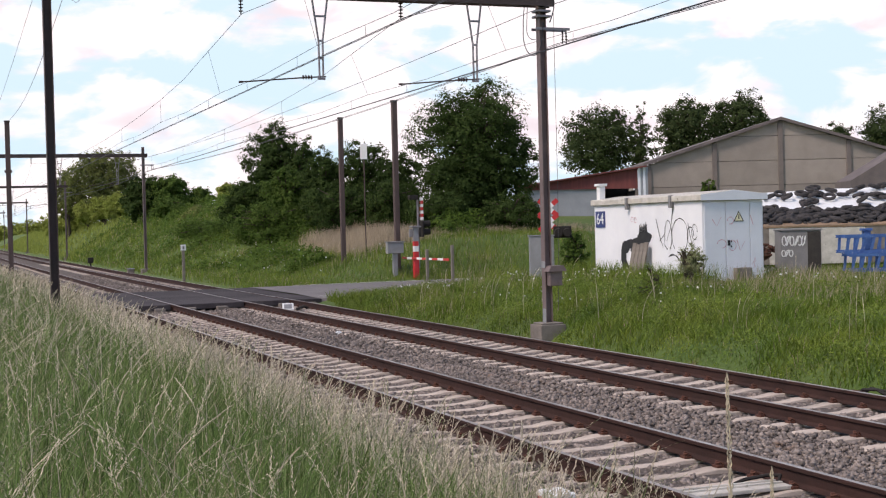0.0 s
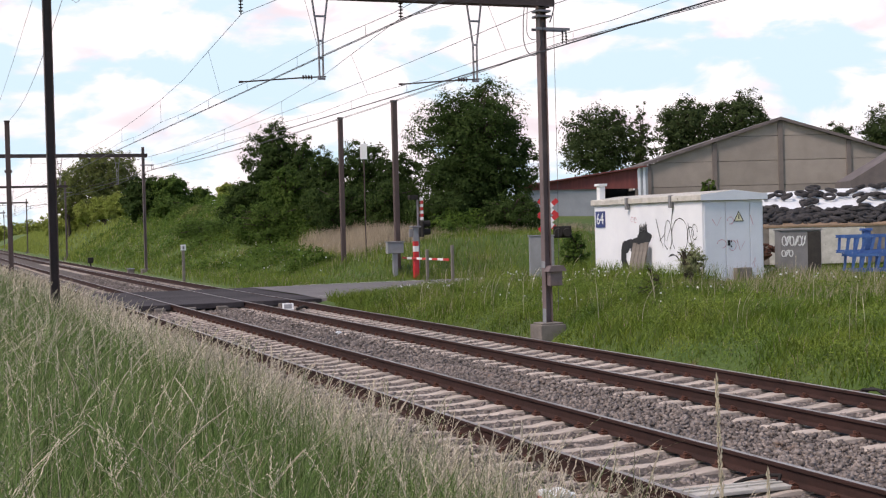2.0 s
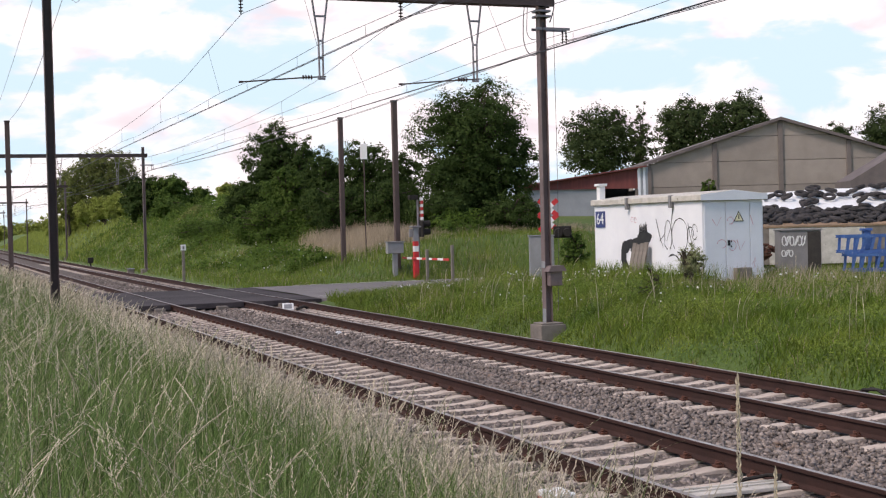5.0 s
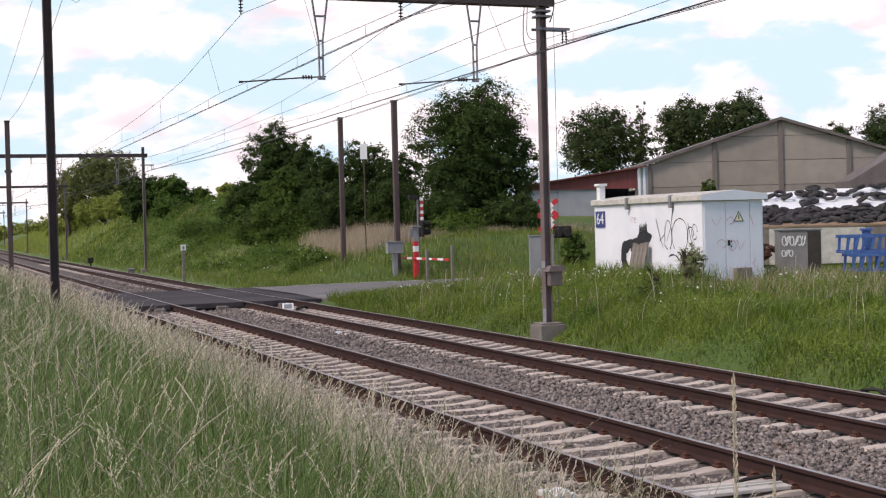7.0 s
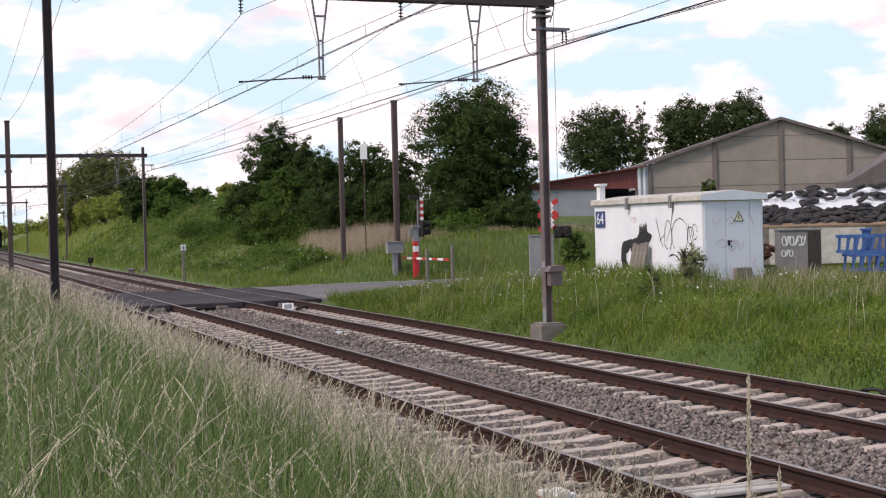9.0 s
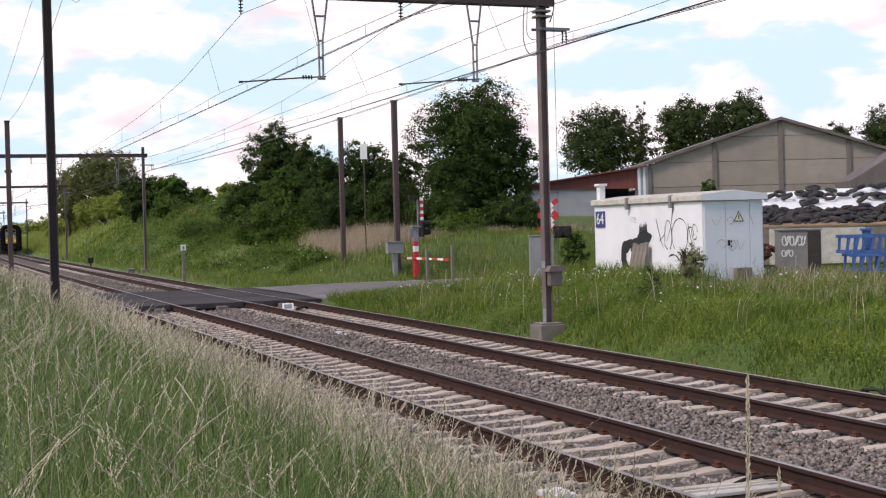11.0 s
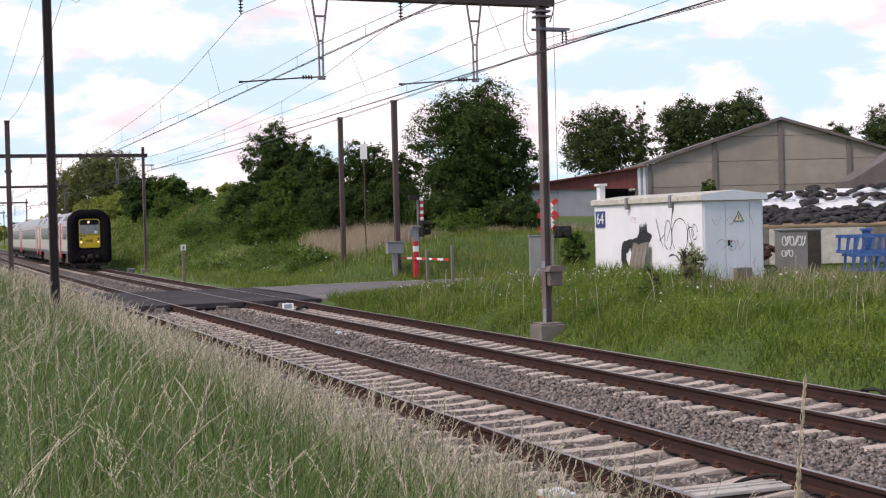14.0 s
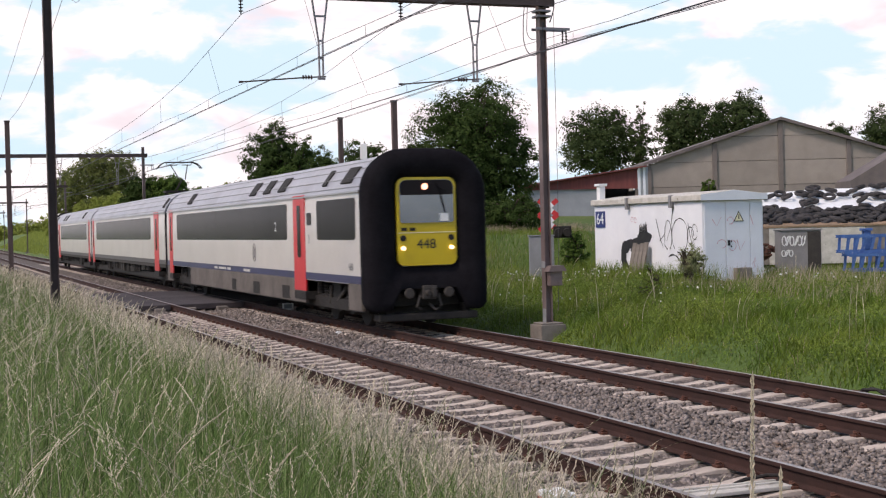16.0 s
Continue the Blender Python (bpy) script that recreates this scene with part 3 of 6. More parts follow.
def car(label, cab_end, windows, doors, louvres, panto, skirted=False):
    """A coach; y runs back along the line from its front end. cab_end: -1 front, 1 rear, 0 none."""
    c = thing("train_car", Matrix(), label, "train", "coupled train cars")
    y0, y1 = (0.45 if cab_end == -1 else 0.27), (CAR_LEN - 0.45 if cab_end == 1 else CAR_LEN - 0.27)
    bm = bmesh.new()
    prism(bm, [(-x, z) for x, z in SIDE[1:]][::-1] + SIDE[1:] + [(1.2, 3.2), (-1.2, 3.2)], y0, y1)
    part("body", bm, TRAINWHITE, c)
    bm = bmesh.new()
    prism(bm, [(-x, z) for x, z in ROOFLINE[:-1]] + [ROOFLINE[-1]] + ROOFLINE[:-1][::-1], y0, y1)
    roof = part("roof", bm, TRAINROOF, c)
    for s in (-1, 1):
        bm = bmesh.new()
        box(bm, min(s * 1.42, s * 1.455), y0, 3.03, max(s * 1.42, s * 1.455), y1, 3.07)
        for i in range(len(ROOFLINE) - 3):
            x, z = ROOFLINE[i + 1]
            tube(bm, [(s * (x + 0.005), y0, z + 0.004), (s * (x + 0.005), y1, z + 0.004)], 0.014, 5)
        part("rain_strip", bm, TRAINROOF, roof)
        bm = bmesh.new()
        box(bm, min(s * 1.40, s * 1.434), y0, 1.02, max(s * 1.40, s * 1.434), y1, 1.19)
        part("stripe", bm, TRAINBLUE if skirted else TRAINGREY, c, "navy blue waist stripe" if skirted else "dark grey waist stripe")
        spans, last = [], y0
        for a, b in ((1.4, 5.1), (CAR_LEN - 5.1, CAR_LEN - 1.4)):
            spans.append((last, a))
            last = b
        spans.append((last, y1))
        if not skirted:
            # open underside with equipment boxes of several sizes
            y = 5.4
            while y < CAR_LEN - 6.4:
                ln, dp = random.choice((0.5, 0.8, 1.2, 1.7)), random.uniform(0.28, 0.5)
                bm = boxes((min(s * 0.75, s * 1.3), y, 0.95 - dp, max(s * 0.75, s * 1.3), y + ln, 0.98), bevel=0.02)
                for q_ in (0.25, 0.75):
                    box(bm, min(s * 1.3, s * 1.33), y + ln * q_ - 0.03, 0.97 - dp, max(s * 1.3, s * 1.33), y + ln * q_ + 0.03, 0.97)
                part("equipment_box", bm, random.choice((UNDER, UNDER, GEARGREY)), c)
                y += ln + random.uniform(0.1, 0.55)
            part("sole_bar", boxes((min(s * 1.3, s * 1.425), y0, 0.88, max(s * 1.3, s * 1.425), y1, 1.02)), GEARGREY, c)
            spans = []
        for a, b in spans:
            bm = bmesh.new()
            box(bm, min(s * 1.34, s * 1.432), a, 0.42, max(s * 1.34, s * 1.432), b, 1.02, bevel=0.015)
            sk = part("skirt", bm, TRAINSKIRT, c, "dusty grey side skirt")
            if b - a > 4:
                for k in range(3):
                    y = a + (b - a) * (k + 0.5) / 5 + random.uniform(-0.6, 0.6)
                    part("hatch", boxes((min(s * 1.40, s * 1.436), y, 0.46, max(s * 1.40, s * 1.436), y + random.choice((0.35, 0.6, 0.8)), 0.8)), UNDER, sk)
        for a, b in windows:
            w = part("window", pane(s * 1.424, a, 1.99, b, 2.92, 0.012, 0.1), COACHGLASS, c, "long dark tinted window band")
            n = max(1, round((b - a) / 1.9))
            for k in range(1, n):
                y = a + (b - a) * k / n
                part("mullion", boxes((min(s * 1.425, s * 1.438), y - 0.006, 2.0, max(s * 1.425, s * 1.4372), y + 0.006, 2.91)), COACHGLASS, w)
        for a, b in doors:
            dr = part("door", pane(s * 1.425, a, 0.72, b, 3.1, 0.016, 0.03), TRAINRED, c, "red folding passenger door")
            part("door_window", pane(s * 1.43, a + (b - a) * 0.36, 1.55, b - (b - a) * 0.36, 2.85, 0.02, 0.06), COACHGLASS, dr)
            part("step", boxes((min(s * 1.1, s * 1.45), a, 0.5, max(s * 1.1, s * 1.45), b, 0.7), bevel=0.01), UNDER, dr)
        for y, ln in louvres:
            (xa, za), (xb, zb) = (1.36, 3.25), (1.1, 3.60)
            bm = bmesh.new()
            vs = [bm.verts.new((s * (x + e * 0.8), yy, z + e)) for e in (0.0, 0.03) for x, z, yy in ((xa, za, y), (xb, zb, y), (xb, zb, y + ln), (xa, za, y + ln))]
            bm.faces.new(vs[4:])
            for i in range(4):
                bm.faces.new((vs[i], vs[(i + 1) % 4], vs[4 + (i + 1) % 4], vs[4 + i]))
            part("roof_grille", bm, UNDER, roof, "dark roof ventilation grille")
    part("underframe", boxes((-1.2, y0 + 0.2, 0.35, 1.2, y1 - 0.2, 0.6)), UNDER, c)
    for yc in (3.3, CAR_LEN - 3.3):
        bm = bmesh.new()
        for s in (-1, 1):
            box(bm, s * 1.05 - 0.08, yc - 1.7, 0.42, s * 1.05 + 0.08, yc + 1.7, 0.66, bevel=0.03)
            box(bm, s * 1.05 - 0.1, yc - 0.35, 0.3, s * 1.05 + 0.1, yc + 0.35, 0.95, bevel=0.04)
            for q_ in (-1.28, 1.28):
                box(bm, s * 1.05 - 0.12, yc + q_ - 0.18, 0.28, s * 1.05 + 0.12, yc + q_ + 0.18, 0.62, bevel=0.04)
                tube(bm, [(s * 1.08, yc + q_ + 0.32, 0.55), (s * 1.08, yc + q_ + 0.32, 0.95)], 0.09, 8)
            tube(bm, [(s * 1.15, yc - 0.9, 0.9), (s * 1.15, yc - 0.1, 0.55)], 0.05, 6)
        bogie = part("bogie", bm, UNDER, c)
        for s in (-1, 1):
            bm = bmesh.new()
            for q_ in (-1.28, 1.28):
                tube(bm, [(s * 1.16, yc + q_, 0.46), (s * 1.2, yc + q_, 0.46)], [0.14, 0.1], 12)
                for d in (-0.3, 0.3):
                    for k in range(5):
                        tube(bm, [(s * 1.1, yc + q_ + d, 0.58 + k * 0.065), (s * 1.1, yc + q_ + d, 0.6 + k * 0.065), (s * 1.1, yc + q_ + d, 0.625 + k * 0.065)], [0.06, 0.085, 0.06], 8)
            tube(bm, [(s * 1.18, yc - 0.95, 0.86), (s * 1.18, yc - 0.15, 0.52)], 0.035, 6)
            tube(bm, [(s * 1.18, yc + 0.3, 0.9), (s * 1.18, yc + 0.42, 0.45)], 0.045, 6)
            part("axle_gear", bm, GEARGREY, bogie, "dust-covered axle boxes, springs and dampers")
        for q_ in (-1.28, 1.28):
            bm = bmesh.new()
            for s in (-1, 1):
                tube(bm, [(s * 0.69, yc + q_, 0.46), (s * 0.73, yc + q_, 0.46), (s * 0.82, yc + q_, 0.46)], [0.49, 0.47, 0.45], 24)
            tube(bm, [(-0.7, yc + q_, 0.46), (0.7, yc + q_, 0.46)], 0.08, 8)
            part("wheelset", bm, UNDER, bogie)
    for end in (-1, 1):
        y = 0 if end == -1 else CAR_LEN
        if cab_end == end:
            continue
        bm = bmesh.new()
        ring = [(-1.4, 0.6), (-1.41, 3.0), (-1.27, 3.34), (-0.88, 3.7), (0.0, 3.88), (0.88, 3.7), (1.27, 3.34), (1.41, 3.0), (1.4, 0.6)]
        prism(bm, ring, min(y, y - end * 0.3), max(y, y - end * 0.3))
        part("gangway", bm, RUBBER, c, "black rubber gangway bellows")
    if cab_end:
        cab_front(c, cab_end)
    if panto:
        pantograph(roof, panto)
    return c


def rounded(w, z0, z1, r_top, r_low, n=8):
    pts = []
    for cx, cz, r, a0 in ((w - r_top, z1 - r_top, r_top, 0), (-w + r_top, z1 - r_top, r_top, 90), (-w + r_low, z0 + r_low, r_low, 180), (w - r_low, z0 + r_low, r_low, 270)):
        pts += [(cx + r * math.cos(radians(a0 + 90 * k / n)), cz + r * math.sin(radians(a0 + 90 * k / n))) for k in range(n + 1)]
    return pts


def plate(bm, outline, y0, y1):
    return prism(bm, outline, min(y0, y1), max(y0, y1))


def cab_front(c, end):
    """The rubber-framed cab: a deep rounded black ring round a recessed yellow panel with the windscreen."""
    k = 1 if end == -1 else -1
    base = 0.0 if end == -1 else CAR_LEN
    Y = lambda d: base + k * d
    bm = bmesh.new()
    prof = [(1.43, 0.5, 3.95, 0.46), (1.44, 0.42, 3.97, 0.3), (1.40, 0.4, 3.95, 0.12), (1.30, 0.45, 3.86, 0.02), (1.12, 0.6, 3.7, 0.0), (0.92, 0.9, 3.5, 0.03), (0.76, 1.2, 3.38, 0.12), (0.70, 1.38, 3.33, 0.2)]
    rings = []
    for w, z0, z1, y in prof:
        rt = min(1.0, w * 0.68) if w > 0.8 else 0.2
        rl = 0.22 if w > 0.8 else 0.16
        pts = rounded(w, z0, z1, rt, rl)
        arch = min(0.86, (w - rl) * 0.92)
        # the foot of the ring is split, so that the arch over the coupling stays open
        pts = pts[:27] + [(-arch, z0), (arch, z0)] + pts[27:]
        rings.append([bm.verts.new((x, Y(y), z)) for x, z in pts])
    for j, (a, b) in enumerate(zip(rings, rings[1:])):
        n = len(a)
        for i in range(n):
            if i == 27 and j < 5:
                continue
            bm.faces.new((a[i], a[(i + 1) % n], b[(i + 1) % n], b[i]))
    for j in range(5):
        for i, inward in ((27, 1), (28, -1)):
            p, q = rings[j][i], rings[j + 1][i]
            bm.faces.new((p, q, bm.verts.new((q.co.x, Y(0.44), q.co.z)), bm.verts.new((p.co.x, Y(0.44), p.co.z))))
    bm.faces.new(rings[0])
    ring = part("rubber_ring", bm, RUBBER, c, "deep black inflatable rubber ring", smooth=True)
    bm = bmesh.new()
    plate(bm, rounded(0.69, 1.40, 3.33, 0.2, 0.16), Y(0.10), Y(0.2))
    panel = part("cab_panel", bm, TRAINYELLOW, c, "yellow cab panel")
    bm = bmesh.new()
    plate(bm, rounded(0.625, 2.33, 3.27, 0.16, 0.06), Y(0.07), Y(0.12))
    ws = part("windscreen", bm, WINDSCREEN, panel, "large windscreen reflecting the sky")
    bm = bmesh.new()
    plate(bm, rounded(0.615, 2.94, 3.265, 0.15, 0.03), Y(0.06), Y(0.11))
    part("sun_band", bm, COACHGLASS, panel)
    bm = boxes((0.30, min(Y(0.06), Y(0.068)), 2.36, 0.5, max(Y(0.06), Y(0.068)), 2.53))
    part("notice", bm, SIGNWHITE, panel)
    bm = bmesh.new()
    tube(bm, [(0.2, Y(0.04), 3.2), (0.32, Y(0.03), 2.95), (0.42, Y(0.05), 2.55)], 0.012, 5)
    tube(bm, [(0.32, Y(0.03), 2.95), (0.26, Y(0.04), 3.1), (0.44, Y(0.04), 3.02)], 0.008, 5)
    part("wiper", bm, RUBBER, panel)
    for s in (-1, 1):
        bm = bmesh.new()
        tube(bm, [(s * 0.56, Y(0.04), 1.78), (s * 0.56, Y(0.12), 1.78)], 0.045, 14)
        part("headlight", bm, HEADLAMP, panel, "lit headlight")
        bm = bmesh.new()
        tube(bm, [(s * 0.56, Y(0.07), 2.0), (s * 0.56, Y(0.12), 2.0)], 0.065, 14)
        part("tail_light", bm, UNDER, panel, "dark unlit tail light")
    bm = bmesh.new()
    tube(bm, [(-0.05, Y(0.03), 3.12), (-0.05, Y(0.12), 3.12)], 0.07, 14)
    part("top_light", bm, TOPLAMP, panel, "lit top lamp")
    part("vent", boxes(*[(x, min(Y(0.085), Y(0.12)), 2.16, x + 0.13, max(Y(0.085), Y(0.12)), 2.23) for x in (-0.6, -0.4)]), UNDER, panel)
    part("seam", boxes((-0.67, min(Y(0.093), Y(0.12)), 2.11, 0.67, max(Y(0.093), Y(0.12)), 2.125)), SIGNYELLOW, panel)
    if end == -1:
        text_part("fleet_number", "448", 0.3, BLACKPAINT, panel, pose(-0.02, 0.094, 1.86, 90, 0, 0))
    bm = bmesh.new()
    box(bm, -0.95, min(Y(0.42), Y(1.2)), 0.5, 0.95, max(Y(0.42), Y(1.2)), 1.0, bevel=0.03)
    box(bm, -1.15, min(Y(0.08), Y(0.5)), 0.2, 1.15, max(Y(0.08), Y(0.5)), 0.36, bevel=0.03)
    for x in (-0.9, 0.9):
        box(bm, x - 0.06, min(Y(0.12), Y(0.4)), 0.34, x + 0.06, max(Y(0.12), Y(0.4)), 0.55)
    part("coupling_bay", bm, UNDER, c)
    bm = bmesh.new()
    box(bm, -0.17, min(Y(-0.02), Y(0.4)), 0.66, 0.17, max(Y(-0.02), Y(0.4)), 0.96, bevel=0.04)
    box(bm, -0.26, min(Y(0.1), Y(0.2)), 0.9, 0.26, max(Y(0.1), Y(0.2)), 1.02, bevel=0.02)
    tube(bm, [(-0.05, Y(-0.08), 0.8), (-0.05, Y(0.1), 0.8)], [0.05, 0.13], 10)
    box(bm, 0.04, min(Y(-0.07), Y(0.0)), 0.7, 0.14, max(Y(-0.07), Y(0.0)), 0.92, bevel=0.015)
    tube(bm, [(0.2, Y(0.02), 0.78), (0.26, Y(0.0), 0.52), (0.14, Y(0.03), 0.42), (0.02, Y(0.1), 0.55)], 0.035, 6)
    tube(bm, [(-0.22, Y(0.05), 0.74), (-0.3, Y(0.03), 0.5), (-0.18, Y(0.08), 0.44)], 0.03, 6)
    part("coupler", bm, GEARGREY, c, "dusty dark grey automatic coupler")
    for s in (-1, 1):
        bm = bmesh.new()
        tube(bm, [(s * 0.46, Y(0.0), 0.8), (s * 0.46, Y(0.04), 0.8), (s * 0.46, Y(0.06), 0.8), (s * 0.46, Y(0.42), 0.8)], [0.1, 0.12, 0.06, 0.07], 14)
        part("buffer", bm, GEARGREY, c, "dusty round side buffer")
    for s in (-1, 1):
        part("cab_window", pane(s * 1.424, Y(0.78) if k == 1 else Y(3.9), 1.99, Y(3.9) if k == 1 else Y(0.78), 2.92, 0.012, 0.1), COACHGLASS, c, "dark cab side window")
        y = Y(4.62)
        part("display", boxes((min(s * 1.42, s * 1.436), y - 0.2, 2.35, max(s * 1.42, s * 1.436), y + 0.2, 2.65)), COACHGLASS, c)


def pantograph(roof, y):
    bm = bmesh.new()
    box(bm, -0.5, y + 1.2, 4.0, 0.5, y + 1.9, 4.08)
    for s in (-1, 1):
        for q_ in (1.3, 1.8):
            tube(bm, [(s * 0.4, y + q_, 3.85), (s * 0.4, y + q_, 4.05)], 0.05, 6)
    tube(bm, [(0, y + 1.5, 4.08), (0, y + 0.2, 4.45), (0, y - 0.1, 4.5)], 0.045, 6)
    for s in (-1, 1):
        tube(bm, [(s * 0.12, y - 0.1, 4.5), (s * 0.35, y + 0.6, 5.12)], 0.022, 6)
        tube(bm, [(s * 0.1, y + 0.45, 5.14), (s * 0.5, y + 0.6, 5.14), (s * 0.55, y + 0.6, 5.24)], 0.02, 5)
    for q_ in (0.45, 0.75):
        tube(bm, [(-0.95, y + q_, 4.98), (-0.8, y + q_, 5.16), (-0.6, y + q_, 5.26), (0.6, y + q_, 5.26), (0.8, y + q_, 5.16), (0.95, y + q_, 4.98)], 0.022, 6)
    part("pantograph", bm, UNDER, roof, "raised dark pantograph")


LEAD = car("cream-white lead car with red doors and a black rubber-framed cab", -1, [(6.8, 23.3)], [(5.0, 6.1), (24.3, 25.0)], [(1.2, 0.8), (3.2, 0.35), (7.2, 0.75), (8.9, 0.75), (10.6, 0.75), (20.6, 0.75)], None, True)
MIDDLE = car("cream-white middle car with red doors and a raised pantograph", 0, [(3.9, 23.3)], [(1.8, 2.9), (24.4, 25.1)], [(0.6, 0.4)], 4.2)
TAIL = car("cream-white tail car with red doors and a rubber-framed cab", 1, [(2.55, 19.0)], [(0.85, 1.55), (19.75, 20.85)], [(4.6, 0.75), (15.2, 0.75), (17.0, 0.75), (22.6, 0.8)], None)
ring_bm = bmesh.new()
pts = [(-1.437, 10.6 + 0.19 * math.cos(a), 1.62 + 0.26 * math.sin(a)) for a in (i * math.pi / 10 for i in range(20))]
tube(ring_bm, pts + [pts[0]], 0.009, 4)
for dy in (-0.06, 0.04):
    tube(ring_bm, [(-1.437, 10.6 + dy, 1.47), (-1.437, 10.6 + dy, 1.78)], 0.008, 4)
part("emblem", ring_bm, GREYCAB, LEAD, "thin grey oval emblem outline")
for y, z, sz, mt in ((8.0, 2.32, 0.35, SIGNWHITE), (4.62, 2.0, 0.3, LIGHTCAB)):
    text_part("class_mark", "2", sz, mt, LEAD, pose(-1.443, y, z, 90, 0, -90))
bm = boxes(*[(-1.4355, y, 1.06, -1.432, y + w, 1.13) for y, w in ((11.2, 0.9), (13.9, 0.5), (14.6, 1.1), (15.9, 0.5))])
part("lettering", bm, TRAINWHITE, LEAD, "illegible pale lettering bars")
text_part("side_number", "448", 0.22, GREYCAB, LEAD, pose(-1.443, 1.15, 1.38, 90, 0, -90))


# ---- equipment kiosk ----
def kiosk():
    kz = 0.45
    k = thing("equipment_kiosk", stand(13.05, 32.9, kz), "white-rendered trackside equipment kiosk covered in graffiti, standing in grass", "utility kiosk")
    wall = part("wall", boxes((0, 0, 0, 2.0, 6.5, 2.315), bevel=0.02), WHITEWALL, k)
    bm = bmesh.new()
    out = [(-0.09, 2.32), (-0.09, 2.5), (1.0, 2.62), (2.09, 2.5), (2.09, 2.32)]
    prism(bm, out, -0.1, 6.6)
    bmesh.ops.bevel(bm, geom=list(bm.edges), offset=0.02, segments=1, affect="EDGES")
    roof = part("roof", bm, ROOFSLAB, k, "weathered concrete roof slab")
    bm = bmesh.new()
    prism(bm, [(-0.09, 2.33), (-0.09, 2.49), (1.0, 2.61), (2.09, 2.49), (2.09, 2.33)], -0.115, -0.103)
    part("fascia", bm, WHITEDOOR, roof)
    for y in (1.55, 4.15):
        bm = boxes((-0.14, y - 0.06, 2.16, -0.02, y + 0.06, 2.52), bevel=0.01)
        part("lifting_lug", bm, GREYCAB, roof)
    part("vent_pipe", boxes((0.05, 6.2, 2.3, 0.25, 6.42, 3.0), (0.0, 6.15, 2.95, 0.3, 6.47, 3.03), bevel=0.01), SIGNWHITE, k, "white vent post")
    for a, b in ((0.06, 0.72), (0.76, 1.52), (1.56, 1.95)):
        d = part("door_leaf", boxes((a, -0.03, 0.05, b, -0.004, 2.25), bevel=0.006), WHITEDOOR, k, "white steel door leaf")
        if a > 0.7 and a < 1:
            bm = boxes((0.8, -0.05, 1.05, 0.87, -0.03, 1.2), (0.9, -0.05, 1.0, 0.93, -0.03, 1.05), (0.9, -0.05, 1.14, 0.93, -0.03, 1.19))
            part("lock", bm, BLACKPAINT, d)
    tri = bmesh.new()
    prism(tri, [(1.0, 1.72), (1.34, 1.72), (1.17, 2.02)], -0.042, -0.034)
    part("warning_frame", tri, BLACKPAINT, k)
    tri = bmesh.new()
    prism(tri, [(1.04, 1.742), (1.30, 1.742), (1.17, 1.975)], -0.046, -0.043)
    part("warning_sign", tri, SIGNYELLOW, k, "triangular high-voltage warning sign")
    part("warning_mark", boxes((1.155, -0.049, 1.78, 1.185, -0.0465, 1.92)), BLACKPAINT, k)
    part("leaning_slab", boxes((0.95, -0.25, -0.1, 1.45, -0.05, 0.42), bevel=0.02), PLINTH, k)
    sign = part("number_sign", boxes((-0.025, 6.5 - 0.75, 1.62, -0.004, 6.5 - 0.12, 2.14)), SIGNBLUE, k, "dark blue number sign")
    text_part("number", "64", 0.5, SIGNWHITE, sign, pose(-0.028, 6.5 - 0.435, 1.88, 90, 0, -90))

    def strokes(name, lines, r, mat, label, y_side=True):
        for ln in lines:
            bm = bmesh.new()
            pts = [(-0.008, u, v) if y_side else (u, -0.036, v) for u, v in ln]
            nrm = Vector((1, 0, 0)) if y_side else Vector((0, 1, 0))
            vs = [Vector(p) for p in pts]
            edge = []
            for i, p in enumerate(vs):
                d = (vs[min(i + 1, len(vs) - 1)] - vs[max(i - 1, 0)]).normalized()
                w = d.cross(nrm) * r * (0.75 + 0.35 * math.sin(2.3 * i + 1))
                edge.append((bm.verts.new(p + w), bm.verts.new(p - w)))
            for (a, b), (c, d) in zip(edge, edge[1:]):
                bm.faces.new((a, b, d, c))
            part(name, bm, mat, wall, label)

    def curve(cx, cz, ry, rz, a0, a1, n=10):
        return [(cx - ry * math.cos(radians(a0 + (a1 - a0) * i / n)), cz + rz * math.sin(radians(a0 + (a1 - a0) * i / n))) for i in range(n + 1)]

    strokes("graffiti_tag", [[(2.55, 1.85), (2.3, 1.25), (2.15, 1.0)], [(2.35, 1.2), (2.05, 1.4), (2.1, 1.1), (1.9, 0.95)], curve(1.85, 1.35, 0.2, 0.45, -60, 200),
                             [(1.55, 2.15), (1.7, 1.6), (1.95, 1.2)], curve(1.2, 1.35, 0.45, 0.5, -110, 230, 16), curve(0.62, 1.35, 0.18, 0.25, 0, 330), curve(0.4, 1.45, 0.15, 0.22, 0, 330), [(0.75, 1.7), (0.55, 1.1), (0.35, 1.0)]], 0.016, BLACKPAINT, "black sprayed scribbles")
    strokes("graffiti_swirl", [curve(1.6, 0.25, 0.5, 0.55, -20, 120), curve(1.0, 0.25, 0.22, 0.3, 0, 300), [(1.2, 0.7), (0.9, 0.75), (0.5, 0.72)]], 0.028, BLACKPAINT, "black sprayed swirl")
